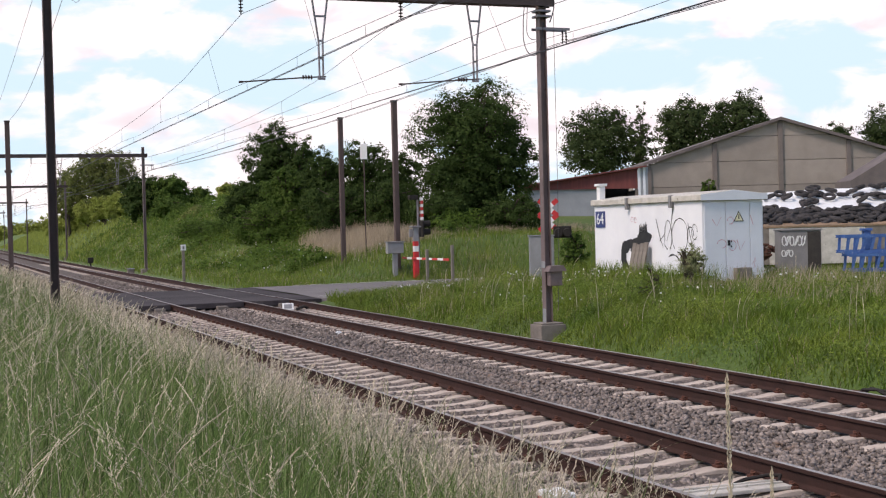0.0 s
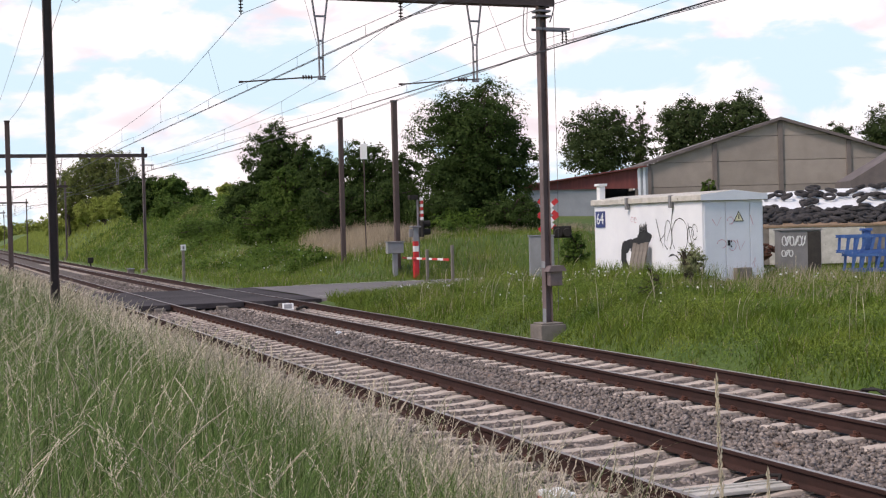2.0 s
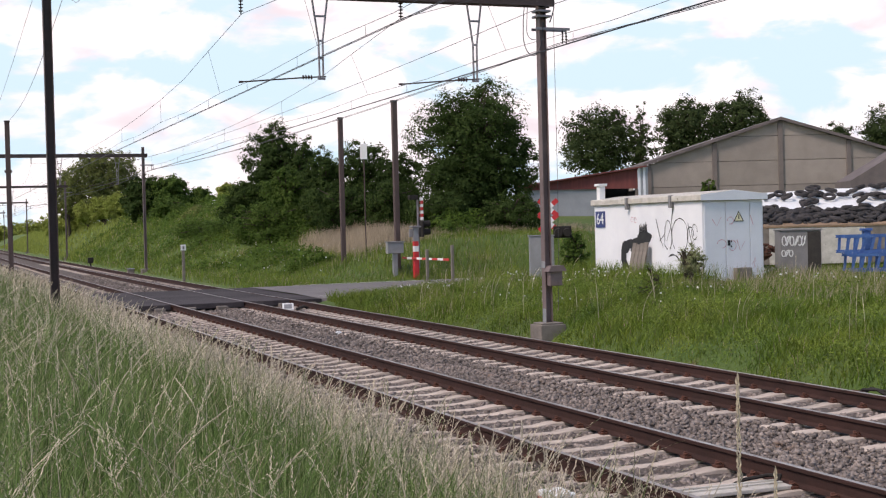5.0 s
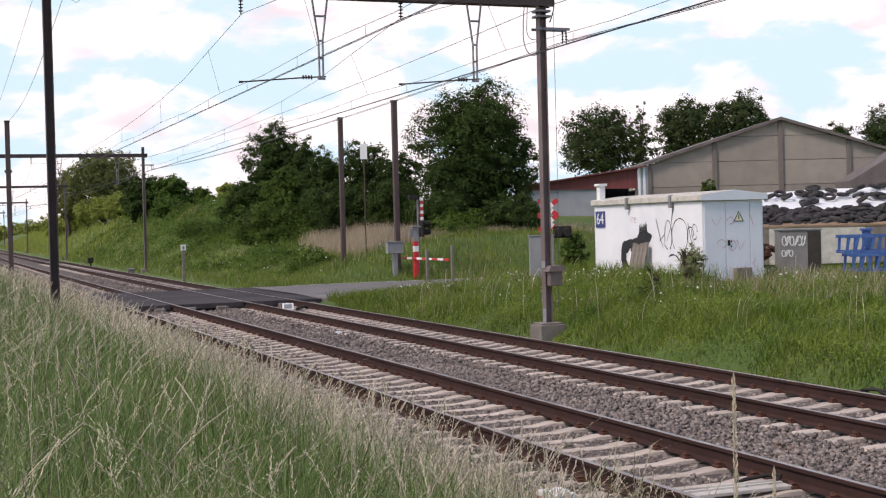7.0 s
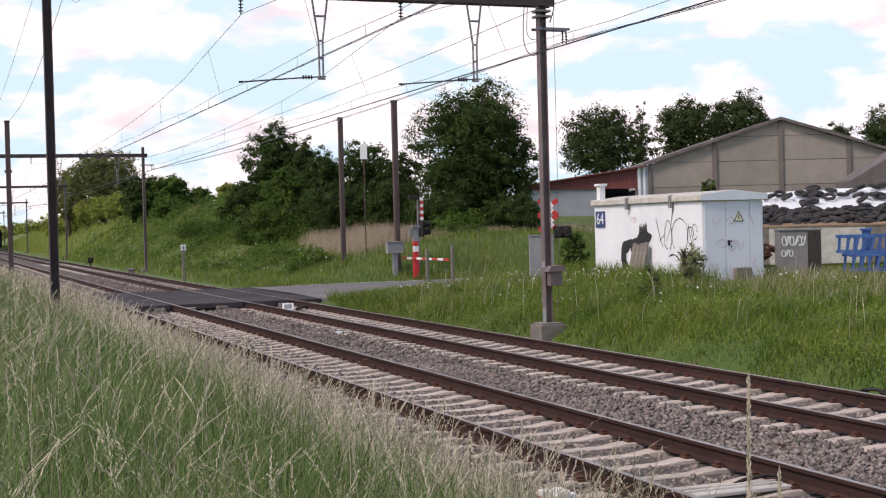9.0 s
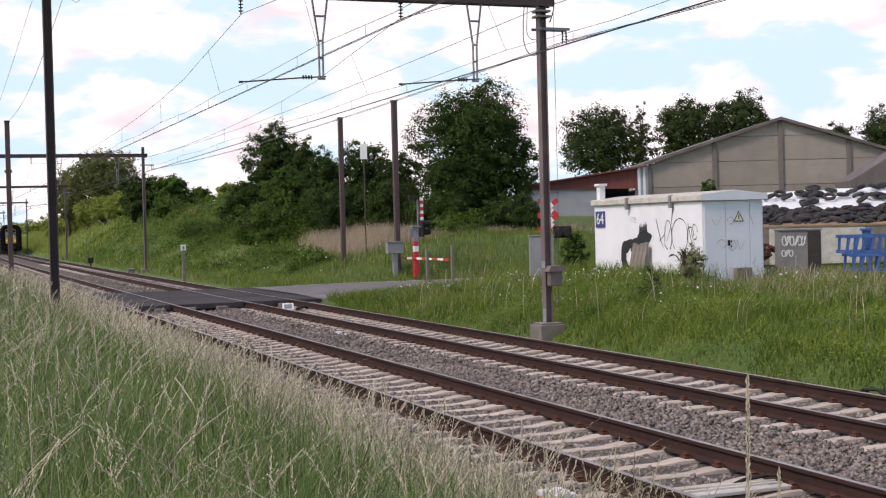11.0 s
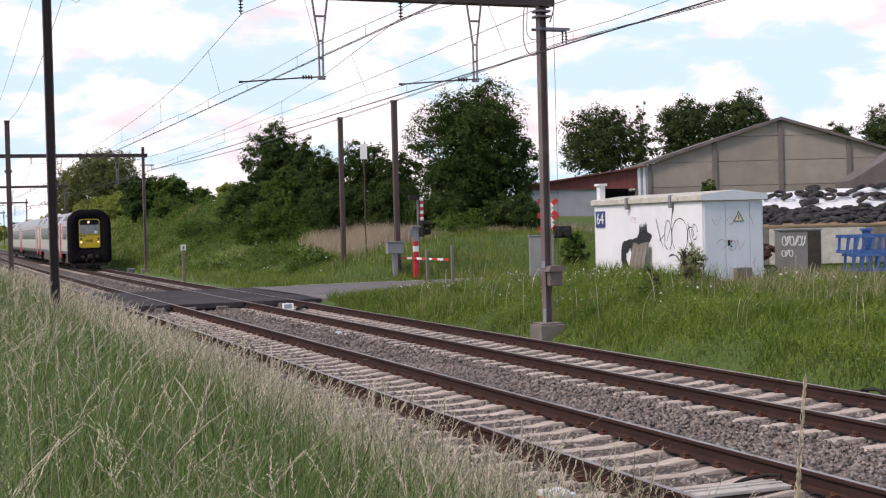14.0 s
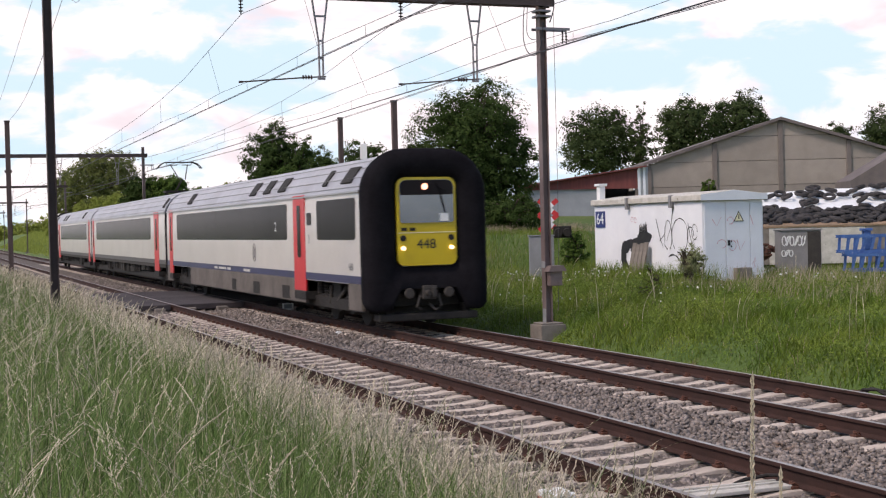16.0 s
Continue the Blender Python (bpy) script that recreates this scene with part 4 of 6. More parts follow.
    for n, (cy, cz, ry, rz) in enumerate(((3.25, 1.3, 0.38, 0.2), (3.68, 1.16, 0.35, 0.14), (4.1, 1.1, 0.35, 0.15), (4.45, 1.0, 0.22, 0.2), (4.58, 0.75, 0.15, 0.32), (4.5, 0.45, 0.18, 0.17), (4.2, 0.36, 0.3, 0.1), (3.9, 0.9, 0.2, 0.1))):
        bm = bmesh.new()
        bm.faces.new([bm.verts.new((-0.006 - 0.0008 * n, cy + 1.12 * ry * math.cos(a) * (1 + 0.09 * math.sin(5 * a + n)), cz + rz * math.sin(a) * (1 + 0.09 * math.cos(7 * a + n)))) for a in (k * math.pi / 12 for k in range(24))])
        part("graffiti_patch", bm, BLACKPAINT, wall, "broad black painted patch")
    for i in range(10):
        strokes("graffiti_drip", [[(3.12 + 0.05 * i, 1.4), (3.1 + 0.05 * i, 1.62 + 0.16 * random.random())]], 0.02, BLACKPAINT, "")
    strokes("graffiti_door", [curve(0.5, 2.42, 0.01, 0.01, 0, 90, 2), [(0.3, 1.8), (0.45, 1.6), (0.6, 1.85)], curve(0.9, 1.75, 0.1, 0.1, 0, 300), [(1.55, 1.9), (1.65, 1.6)], curve(0.6, 1.1, 0.15, 0.12, 0, 270), curve(0.95, 1.05, 0.12, 0.15, 40, 330), [(1.1, 1.2), (1.2, 0.9), (1.35, 1.15)], [(1.6, 0.5), (1.7, 0.7), (1.65, 0.4)]], 0.012, REDSPRAY, "faint red sprayed scribbles", False)
    strokes("graffiti_fine", [curve(4.0, 1.85, 0.08, 0.07, 0, 300), curve(3.8, 1.83, 0.07, 0.08, 0, 300)], 0.012, REDSPRAY, "")


kiosk()
pallet = thing("timber_boards", stand(12.95, 36.2, 0.55, 0), "weathered boards leaning against the kiosk wall", "boards")
for i in range(4):
    b = part("board", boxes((-0.02, 0, 0, 0.02, 0.21, 1.15 + random.uniform(-0.1, 0.05)), bevel=0.005), PLINTH, pallet)
    b.matrix_basis = pose(-0.28, 0.23 * i - 0.5, -0.1, 0, 12, 0)


# ---- crossing furniture ----
def pole(off, way, top, r, name, label, group):
    z0 = ground_z(off, way) - 0.2
    p = thing(name, stand(off, way, z0), label, "pole", group)
    part("shaft", boxes((-r, -r, 0, r, r, top - z0), bevel=0.015), WOODPOLE, p)
    part("cap", boxes((-r - 0.02, -r - 0.02, top - z0, r + 0.02, r + 0.02, top - z0 + 0.05), bevel=0.01), MASTSTEEL, p)
    return p


pole(11.8, 55.5, 7.66, 0.11, "timber_pole", "tall dark brown timber pole beside the road", "crossing poles")
pole(10.27, 58.5, 7.17, 0.10, "timber_pole", "tall dark brown timber pole in the cutting grass", "crossing poles")
B = pole(-4.13, 55.0, 6.68, 0.09, "line_pole", "slim brown pole with a crosspiece beside the near track", "")
part("crosspiece", boxes((-0.14, -0.05, 4.85, 0.14, 0.05, 4.95), bevel=0.01), MASTSTEEL, B)

z = ground_z(12.2, 54.3)
bar = thing("barrier", stand(12.2, 54.3, z + 0.22), "red and white striped level crossing barrier, lowered", "barrier")
post = part("post", boxes((-0.11, -0.11, -0.5, 0.11, 0.11, 0.75), bevel=0.02), SIGNRED, bar)
for i, (a, b, m) in enumerate(((0.75, 0.98, SIGNRED), (0.98, 1.22, SIGNWHITE), (1.22, 1.42, SIGNRED), (1.42, 2.0, LIGHTCAB))):
    part("band", boxes((-0.1, -0.1, a, 0.1, 0.1, b), bevel=0.01), m, bar)
part("motor_box", boxes((-0.2, -0.2, 2.0, 0.2, 0.2, 2.08), (-0.28, -0.05, 1.6, -0.1, 0.05, 1.95), bevel=0.02), GREYCAB, bar)
for i in range(9):
    a = 1.3 - i * 0.62
    part("arm_segment", boxes((-0.17, a - 0.62, 0.66, -0.13, a, 0.75)), SIGNWHITE if i % 2 else SIGNRED, bar)
sg = thing("crossing_signal", stand(12.55, 54.9, ground_z(12.5, 54.9)), "crossing warning light seen edge-on, with striped board", "traffic signal")
part("post", tube(bmesh.new(), [(0, 0, -0.2), (0, 0, 3.2)], 0.05, 8), GALV, sg)
part("lamp_hood", boxes((-0.4, -0.1, 3.2, 0.02, 0.12, 3.4), bevel=0.03), UNDER, sg)
bm = boxes((0.1, -0.25, 1.6, 0.2, 0.25, 2.3), bevel=0.04)
for zz in (1.8, 2.15):
    tube(bm, [(0.2, 0, zz), (0.52, 0, zz + 0.03)], 0.14, 10)
part("lamp_board", bm, UNDER, sg)
for i in range(7):
    part("stripe_board", boxes((0.13, -0.1, 2.32 + i * 0.14, 0.22, 0.1, 2.45 + i * 0.14)), SIGNRED if i % 2 else SIGNWHITE, sg)
rb = thing("relay_cabinet", stand(11.5, 55.0, ground_z(11.5, 55.0)), "pale grey relay box on a post beside a pole", "cabinet")
part("box", boxes((-0.36, -0.15, 0.95, 0.36, 0.15, 1.42), bevel=0.02), LIGHTCAB, rb)
part("lid", boxes((-0.39, -0.19, 1.42, 0.39, 0.19, 1.46), bevel=0.01), LIGHTCAB, rb)
part("stem", boxes((-0.1, -0.08, -0.2, 0.1, 0.08, 0.95), bevel=0.01), LIGHTCAB, rb)
for off, top in ((8.05, 1.5), (8.93, 1.62)):
    g = ground_z(off, 41.6)
    mk = thing("marker_post", stand(off, 41.6, g - 0.2), "short grey concrete marker post in grass", "post", "marker posts")
    part("shaft", boxes((-0.045, -0.045, 0, 0.045, 0.045, top - g + 0.2), bevel=0.012), PLINTH, mk)

# crossing signs behind the mast
cr = thing("crossing_sign", pose(3.62, 46.5, ground_z(13.2, 42.3) - 0.2), "double red and white warning cross with dark lamps", "road sign")
part("post", tube(bmesh.new(), [(0, 0.06, 0), (0, 0.06, 3.4)], 0.045, 8), GALV, cr)
for zc in (2.95, 2.45):
    for s in (-1, 1):
        for a, b, m in ((-0.42, -0.2, SIGNRED), (-0.2, 0.2, SIGNWHITE), (0.2, 0.42, SIGNRED)):
            o = part("board", boxes((a, -0.012 + 0.014 * s, -0.08, b, 0.012 + 0.014 * s, 0.08)), m, cr)
            o.matrix_basis = pose(0, 0, zc + 0.1, 0, s * 40, 0)
bm = boxes((0.16, -0.05, 2.02, 0.78, 0.05, 2.42), bevel=0.04)
for x in (0.32, 0.62):
    tube(bm, [(x, 0, 2.22), (x, -0.3, 2.2)], 0.14, 10)
part("lamp_board", bm, UNDER, cr, "black warning lamp board")
gc = thing("relay_cabinet", pose(2.93, 46.0, ground_z(12.4, 41.8) - 0.15), "pale grey trackside cabinet standing in tall grass", "cabinet")
gz = 1.86 - gc.matrix_basis.translation.z
part("box", boxes((0, 0, 0, 0.82, 0.5, gz - 0.04), bevel=0.015), LIGHTCAB, gc)
part("lid", boxes((-0.03, -0.03, gz - 0.04, 0.85, 0.53, gz), bevel=0.01), LIGHTCAB, gc)
part("door", boxes((0.04, -0.015, 0.1, 0.78, -0.002, gz - 0.1), bevel=0.004), LIGHTCAB, gc)
ws_ = thing("sign_board", pose(-3.5, 62.0, 0.68), "white board on a slim dark post among bushes", "sign")
part("post", tube(bmesh.new(), [(0, 0.05, 0), (0, 0.05, 5.2)], 0.03, 6), WOODPOLE, ws_)
part("board", boxes((-0.16, -0.02, 4.7, 0.16, 0.02, 5.4), bevel=0.01), SIGNWHITE, ws_)
mp = thing("distance_post", stand(5.4, 71.5, -0.3), "pale concrete distance post beside the far track", "post")
part("shaft", boxes((-0.07, -0.06, 0, 0.07, 0.06, 1.62), bevel=0.015), PLINTH, mp)
part("plate", boxes((-0.14, -0.075, 1.62, 0.14, -0.04, 1.92), bevel=0.01), SIGNWHITE, mp)
part("mark", boxes((-0.05, -0.079, 1.68, 0.05, -0.076, 1.84)), GREYCAB, mp)
wb = thing("track_box", stand(4.75, 86.8, -0.3), "small pale grey trackside connection box", "box")
part("body", boxes((-0.2, -0.18, 0, 0.2, 0.18, 0.34), bevel=0.03), PLINTH, wb)
part("lid", boxes((-0.23, -0.21, 0.34, 0.23, 0.21, 0.4), bevel=0.02), LIGHTCAB, wb)
dw = thing("dwarf_signal", stand(5.0, 112.0, -0.3), "small black dwarf signal beside the rail", "signal")
part("head", boxes((-0.22, -0.1, 0.3, 0.22, 0.15, 0.75), bevel=0.04), UNDER, dw)
part("foot", boxes((-0.06, -0.06, 0, 0.06, 0.06, 0.3)), UNDER, dw)
wp = thing("signal_board", stand(3.06, 40.4, -0.2, -12), "small white framed board standing at the deck edge", "board")
part("panel", boxes((-0.17, 0.0, 0.02, 0.17, 0.05, 0.24), bevel=0.01), SIGNWHITE, wp).matrix_basis = pose(0, 0, 0, -25, 0, 0)
part("inset", boxes((-0.12, -0.006, 0.06, 0.12, -0.001, 0.2)), LIGHTCAB, wp).matrix_basis = pose(0, 0, 0, -25, 0, 0)
part("foot", tube(bmesh.new(), [(0.25, 0, 0.03), (0.5, 0.1, 0.1), (0.6, 0.1, 0.04)], 0.05, 6), UNDER, wp)
rx = thing("axle_counter", stand(-2.17, 10.75, -0.25), "small box with a white lid and red sides beside the rail", "track device")
part("body", boxes((-0.11, -0.16, -0.12, 0.11, 0.16, 0.1), bevel=0.015), SIGNRED, rx)
part("lid", boxes((-0.12, -0.17, 0.1, 0.12, 0.17, 0.15), bevel=0.012), SIGNWHITE, rx)
cv = thing("cable_cover", stand(NEAR, 10.3, -0.17), "pale grey cable cover lying between the rails", "cable duct")
part("plate", boxes((-0.62, -0.14, 0.0, 0.62, 0.14, 0.035), bevel=0.008), ROOFSLAB, cv)
part("rib", boxes((-0.6, -0.02, 0.035, 0.6, 0.02, 0.05), (-0.6, 0.09, 0.035, 0.6, 0.115, 0.05)), ROOFSLAB, cv)
part("hose", tube(bmesh.new(), [(0.6, 0.05, 0.03), (0.66, 0.1, 0.08), (0.62, 0.25, 0.06), (0.4, 0.3, 0.03), (0.2, 0.32, -0.04)], 0.018, 6), UNDER, cv)
cb = thing("cable_coil", stand(5.25, 15.6, -0.43), "black cable loops and a small junction box on the ballast edge", "cable")
part("loop", tube(bmesh.new(), [(-0.1, 0.6, 0.0), (0.0, 0.45, 0.18), (0.05, 0.2, 0.2), (0.15, -0.1, 0.05), (0.1, -0.5, 0.02), (0.2, -1.2, 0.0)], 0.025, 6), UNDER, cb)
part("loop", tube(bmesh.new(), [(0.0, 0.65, 0.0), (0.1, 0.4, 0.2), (0.2, 0.0, 0.16), (0.25, -0.6, 0.05), (0.35, -1.3, 0.0)], 0.02, 6), UNDER, cb)
part("junction_box", boxes((-0.15, 0.5, 0.0, 0.12, 0.8, 0.14), bevel=0.02), CLIP, cb)
ct = thing("cable_trough", stand(5.3, 17.2, -0.5), "grey concrete cable trough lids along the track", "cable trough")
for i in range(5):
    part("slab", boxes((-0.18, i * 0.8 - 1.0, 0, 0.18, i * 0.8 - 0.22, 0.12), bevel=0.01), PLINTH, ct)
st = thing("white_stone", stand(1.75, 30.5, -0.25), "whitish stone lying on the ballast", "stone")
bm = bmesh.new()
bmesh.ops.create_icosphere(bm, subdivisions=2, radius=0.16)
for v in bm.verts:
    v.co *= 0.75 + 0.5 * noise.noise(v.co * 6)
part("lump", bm, SIGNWHITE, st)

# ---- farm yard ----
gcab = thing("graffiti_cabinet", pose(10.42, 42.0, 0.3, 0, 0, -2), "dark grey steel cabinet sprayed with white graffiti", "cabinet")
part("body", boxes((0, 0, 0, 1.24, 0.9, 1.54), bevel=0.01), GREYCAB, gcab)
part("lid", boxes((-0.03, -0.04, 1.54, 1.27, 0.95, 1.58), bevel=0.01), GREYCAB, gcab)
part("door", boxes((0.82, -0.02, 0.06, 1.22, -0.003, 1.5), bevel=0.006), GEARGREY, gcab, "darker door leaf")


def scrawl(parent, cx, cz, n, w, hgt, r):
    bm = bmesh.new()
    for i in range(n):
        x0 = cx + w * i / n
        pts = [Vector((x0 + w / n * 0.5 * math.cos(a), -0.012, cz + hgt * 0.5 * math.sin(a * (1 + 0.3 * (i % 2))))) for a in (k * 0.7 + i for k in range(9))]
        for p, q in zip(pts, pts[1:]):
            d = (q - p).normalized()
            s = d.cross(Vector((0, 1, 0))) * r
            bm.faces.new([bm.verts.new(v) for v in (p - d * r * 0.5 + s, q + d * r * 0.5 + s, q + d * r * 0.5 - s, p - d * r * 0.5 - s)])
    return part("graffiti", bm, SIGNWHITE, parent, "white sprayed scrawl")


scrawl(gcab, 0.1, 1.22, 6, 0.72, 0.3, 0.018)
scrawl(gcab, 0.08, 0.84, 3, 0.34, 0.2, 0.018)


def blue_frame(m, w):
    """A low rack: two long channel rails, slanted flat uprights between them, cross pieces at the ends."""
    f = thing("steel_rack", m, "blue painted steel rack of slanted uprights, stacked in the yard", "rack", "blue racks")
    for z_ in (0.0, 0.5):
        for y in (0, 0.9):
            part("rail", boxes((0, y, z_, w, y + 0.09, z_ + 0.02), (0, y, z_ + 0.02, w, y + 0.015, z_ + 0.1), (0, y + 0.015, z_ + 0.08, w, y + 0.09, z_ + 0.1)), BLUE, f)
    n = int(w / 0.26)
    for i in range(n):
        x = 0.05 + i * 0.26
        for y in (0.02, 0.92):
            lean = 0.1 if i % 2 else 0.03
            part("upright", prism(bmesh.new(), [(x, 0.1), (x + 0.09, 0.1), (x + 0.09 + lean, 0.5), (x + lean, 0.5)], y, y + 0.03), BLUE, f)
    for x in (0.05, w * 0.5, w - 0.1):
        part("crossbar", boxes((x, 0.09, 0.02, x + 0.06, 0.9, 0.07)), BLUE, f)
    return f


blue_frame(pose(13.15, 44.0, 0.42), 2.6)
top_rack = blue_frame(pose(13.0, 44.05, 1.03, 0, 0, 1), 2.6)
part("head_post", boxes((0.72, 0.3, 0.1, 0.95, 0.5, 0.78), (0.66, 0.25, 0.72, 1.0, 0.55, 0.8), bevel=0.012), BLUE, top_rack, "stout blue head post")
bw = thing("support_blocks", pose(13.4, 44.0, 0.1), "grey concrete blocks under the racks", "block")
for x in (0.1, 1.2, 2.1):
    part("block", boxes((x, 0, 0, x + 0.3, 0.9, 0.32), bevel=0.01), PLINTH, bw)

yw = thing("clamp_wall", pose(11.5, 56.3, 0.3), "low stained pale concrete wall of the silage clamp", "wall", kind="structure")
for i in range(7):
    part("panel", boxes((i * 2.0, 0, 0, i * 2.0 + 1.985, 0.2, 1.5 + 0.02 * (i % 2)), bevel=0.012), ROOFSLAB if i % 3 else PLINTH, yw)
part("coping", boxes((0, -0.03, 1.52, 13.9, 0.23, 1.6), bevel=0.01), DRYSOIL, yw)


def heap_z(x, y):
    """The silage heap's top: steep towards the camera, then flat."""
    t = (y - 57.0) / 5.5
    return 1.72 + (1.7 + 0.028 * (x - 14)) * min(1.0, max(0.0, t)) ** 0.8 + 0.08 * noise.noise((x * 0.8, y * 0.8, 0))


hv = [(x, y, heap_z(x, y) - 0.05) for y in axis((56.6, 70, 0.5)) for x in axis((9, 34, 0.5))]
nx = len(axis((9, 34, 0.5)))
hf = [(j * nx + i, j * nx + i + 1, (j + 1) * nx + i + 1, (j + 1) * nx + i) for j in range(len(hv) // nx - 1) for i in range(nx - 1)]
heap = sheet_mesh("silage_heap", hv, hf, SHEET, "silage heap under white plastic film weighted with tyres", "silage heap", "")
soil = thing("soil_strip", pose(9, 56.5, 0), "strip of dry clay soil on top of the clamp wall", "soil", kind="structure")
bm = bmesh.new()
rows = [[bm.verts.new((x, y, z_ + 0.06 * noise.noise((x, y, 5)))) for x in axis((0, 25, 0.7))] for y, z_ in ((0.05, 1.2), (0.1, 1.86), (0.6, 2.0), (1.4, 2.0))]
for a, b in zip(rows, rows[1:]):
    for i in range(len(a) - 1):
        bm.faces.new((a[i], a[i + 1], b[i + 1], b[i]))
part("strip", bm, DRYSOIL, soil)


def tyre_bm():
    bm = bmesh.new()
    prof = [(0.17, 0.07), (0.18, 0.02), (0.22, 0.0), (0.27, 0.02), (0.285, 0.08), (0.27, 0.145), (0.22, 0.16), (0.18, 0.145), (0.17, 0.1)]
    n = 16
    rings = [[bm.verts.new((r * math.cos(a), r * math.sin(a), z_)) for r, z_ in prof] for a in (k * 2 * math.pi / n for k in range(n))]
    for i in range(n):
        a, b = rings[i], rings[(i + 1) % n]
        for j in range(len(prof)):
            bm.faces.new((a[j], a[(j + 1) % len(prof)], b[(j + 1) % len(prof)], b[j]))
    return bm


tyre = None
for i in range(265):
    if i < 232:
        x, y = random.uniform(13.0, 20.2), 57.1 + 1.7 * random.random() ** 0.85
    else:
        x, y = random.uniform(13.0, 20.2), random.uniform(59.3, 62.6)
    e = 0.2
    zz = heap_z(x, y)
    slope_y = math.degrees(math.atan((heap_z(x, y + e) - heap_z(x, y - e)) / (2 * e)))
    m = pose(x, y, zz + random.uniform(-0.03, 0.14), slope_y + random.uniform(-22, 14), random.uniform(-16, 16), random.uniform(0, 360))
    if tyre is None:
        tyre = part("tyre", tyre_bm(), TYRE, None, smooth=True)
        tyre.matrix_basis = m
        tagged(tyre, "worn black car tyre weighing down plastic film", "tyre", "tyres on the silage heap")
    else:
        copy_thing(tyre, m)


def clipped(x0, x1, z0, z1, line):
    """A panel's outline below the sloping roof line."""
    zl, zr = min(z1, line(x0)), min(z1, line(x1))
    pts = [(x0, z0), (x1, z0)]
    if zr > z0 + 0.02:
        pts.append((x1, zr))
    for k in range(9, 0, -1):
        x = x0 + (x1 - x0) * k / 10
        if line(x) > z0 + 0.02:
            pts.append((x, min(z1, line(x))))
    if zl > z0 + 0.02:
        pts.append((x0, zl))
    return pts


def barn():
    b = thing("barn", pose(22.46, 90.1, 1.2), "large grey concrete-panel barn with a low gable roof", "barn")
    hw, eave, apex, deep = 8.73, 4.78, 7.5, 30.0
    line = lambda x: apex - (apex - eave) * abs(x) / hw
    posts = [-hw, -4.37, 0.0, 4.5, hw]
    for x0, x1 in zip(posts, posts[1:]):
        z_ = 0.0
        while z_ < line(min(abs(x0), abs(x1))) - 0.1:
            top = z_ + 1.62
            pts = clipped(x0 + 0.12, x1 - 0.12, z_ + 0.015, top - 0.015, line)
            if len(pts) > 3:
                part("panel", prism(bmesh.new(), pts, 0.0, 0.14), BARNPANEL, b)
            z_ = top
    for x in posts:
        part("column", boxes((x - 0.16, -0.12, -0.3, x + 0.16, 0.1, line(x) - 0.05), bevel=0.02), BARNPOST, b)
    part("backing", prism(bmesh.new(), [(-hw, 0), (hw, 0), (hw, eave - 0.05), (0, apex - 0.05), (-hw, eave - 0.05)], 0.15, 0.3), BARNPOST, b)
    for s in (-1, 1):
        part("roof_slope", prism(bmesh.new(), [(0, apex), (s * (hw + 0.4), eave - 0.12), (s * (hw + 0.4), eave + 0.08), (0, apex + 0.2)], -0.35, deep), BARNROOF, b)
        part("side_wall", boxes((s * hw - 0.1, 0.3, 0, s * hw + 0.1, deep, eave - 0.1)), BARNPANEL, b)
    part("side_cladding", boxes((-hw - 0.95, 0.6, 0, -hw - 0.25, 0.75, eave - 0.35)), WHITEDOOR, b, "pale corrugated cladding strip")
    part("gutter", tube(bmesh.new(), [(-hw - 0.45, -0.2, eave - 0.1), (-hw - 0.45, -0.2, 0)], 0.07, 6), BARNPOST, b)


barn()
sh = thing("open_shed", pose(6.0, 82.0, 1.3), "low open-fronted shed with rust-red cladding and dark inside", "shed")
part("fascia", prism(bmesh.new(), [(-1.2, 2.98), (5.8, 2.92), (5.8, 4.1), (0.7, 3.42), (-1.2, 3.2)], -0.1, 0.05), REDSHEET, sh, "rust-red corrugated fascia")
part("roof", prism(bmesh.new(), [(-1.4, 3.2), (0.7, 3.45), (6.3, 4.2), (6.3, 4.28), (0.7, 3.52), (-1.4, 3.28)], -0.4, 7), REDSHEET, sh)
part("front_wall", boxes((-1.2, 0, -0.4, 3.6, 0.15, 2.96)), SHEDGREY, sh, "pale grey wall panel")
part("back_wall", boxes((-1.2, 6.8, -0.4, 6.2, 6.95, 3.2)), DARKVOID, sh)
part("side_wall", boxes((6.05, 0, -0.4, 6.2, 6.8, 2.9)), DARKVOID, sh)
part("post", boxes((5.65, -0.05, -0.4, 5.8, 0.15, 2.95)), BARNPOST, sh)
for k in range(4):
    part("cladding_strip", boxes((5.83 + 0.15 * k, -0.12 + 0.015 * (k % 2), 0.6, 5.97 + 0.15 * k, -0.06, 4.2), bevel=0.01), SHEDGREY if k % 2 else WHITEDOOR, sh, "pale corrugated strip")
lt = thing("lean_to", pose(24.0, 80.0, 1.0), "dark grey sloping sheeted lean-to against the barn", "shed")
part("sheeting", prism(bmesh.new(), [(0, 0), (12, 0), (12, 6.5), (3.6, 5.4), (0.0, 3.3)], 0, 3), BARNROOF, lt)
sc = thing("scrap_pile", pose(12.6, 54.5, 0.6), "low pile of rusty scrap rods and bricks", "scrap pile")
for i in range(40):
    a = Vector((random.uniform(-0.3, 1.6), random.uniform(-0.4, 0.4), random.uniform(0, 0.6)))
    d = Vector((random.uniform(-1, 1), random.uniform(-0.4, 0.4), random.uniform(-0.3, 0.3))) * 0.35
    part("rod", tube(bmesh.new(), [a - d, a + d], random.uniform(0.03, 0.07), 5), CLIP, sc)


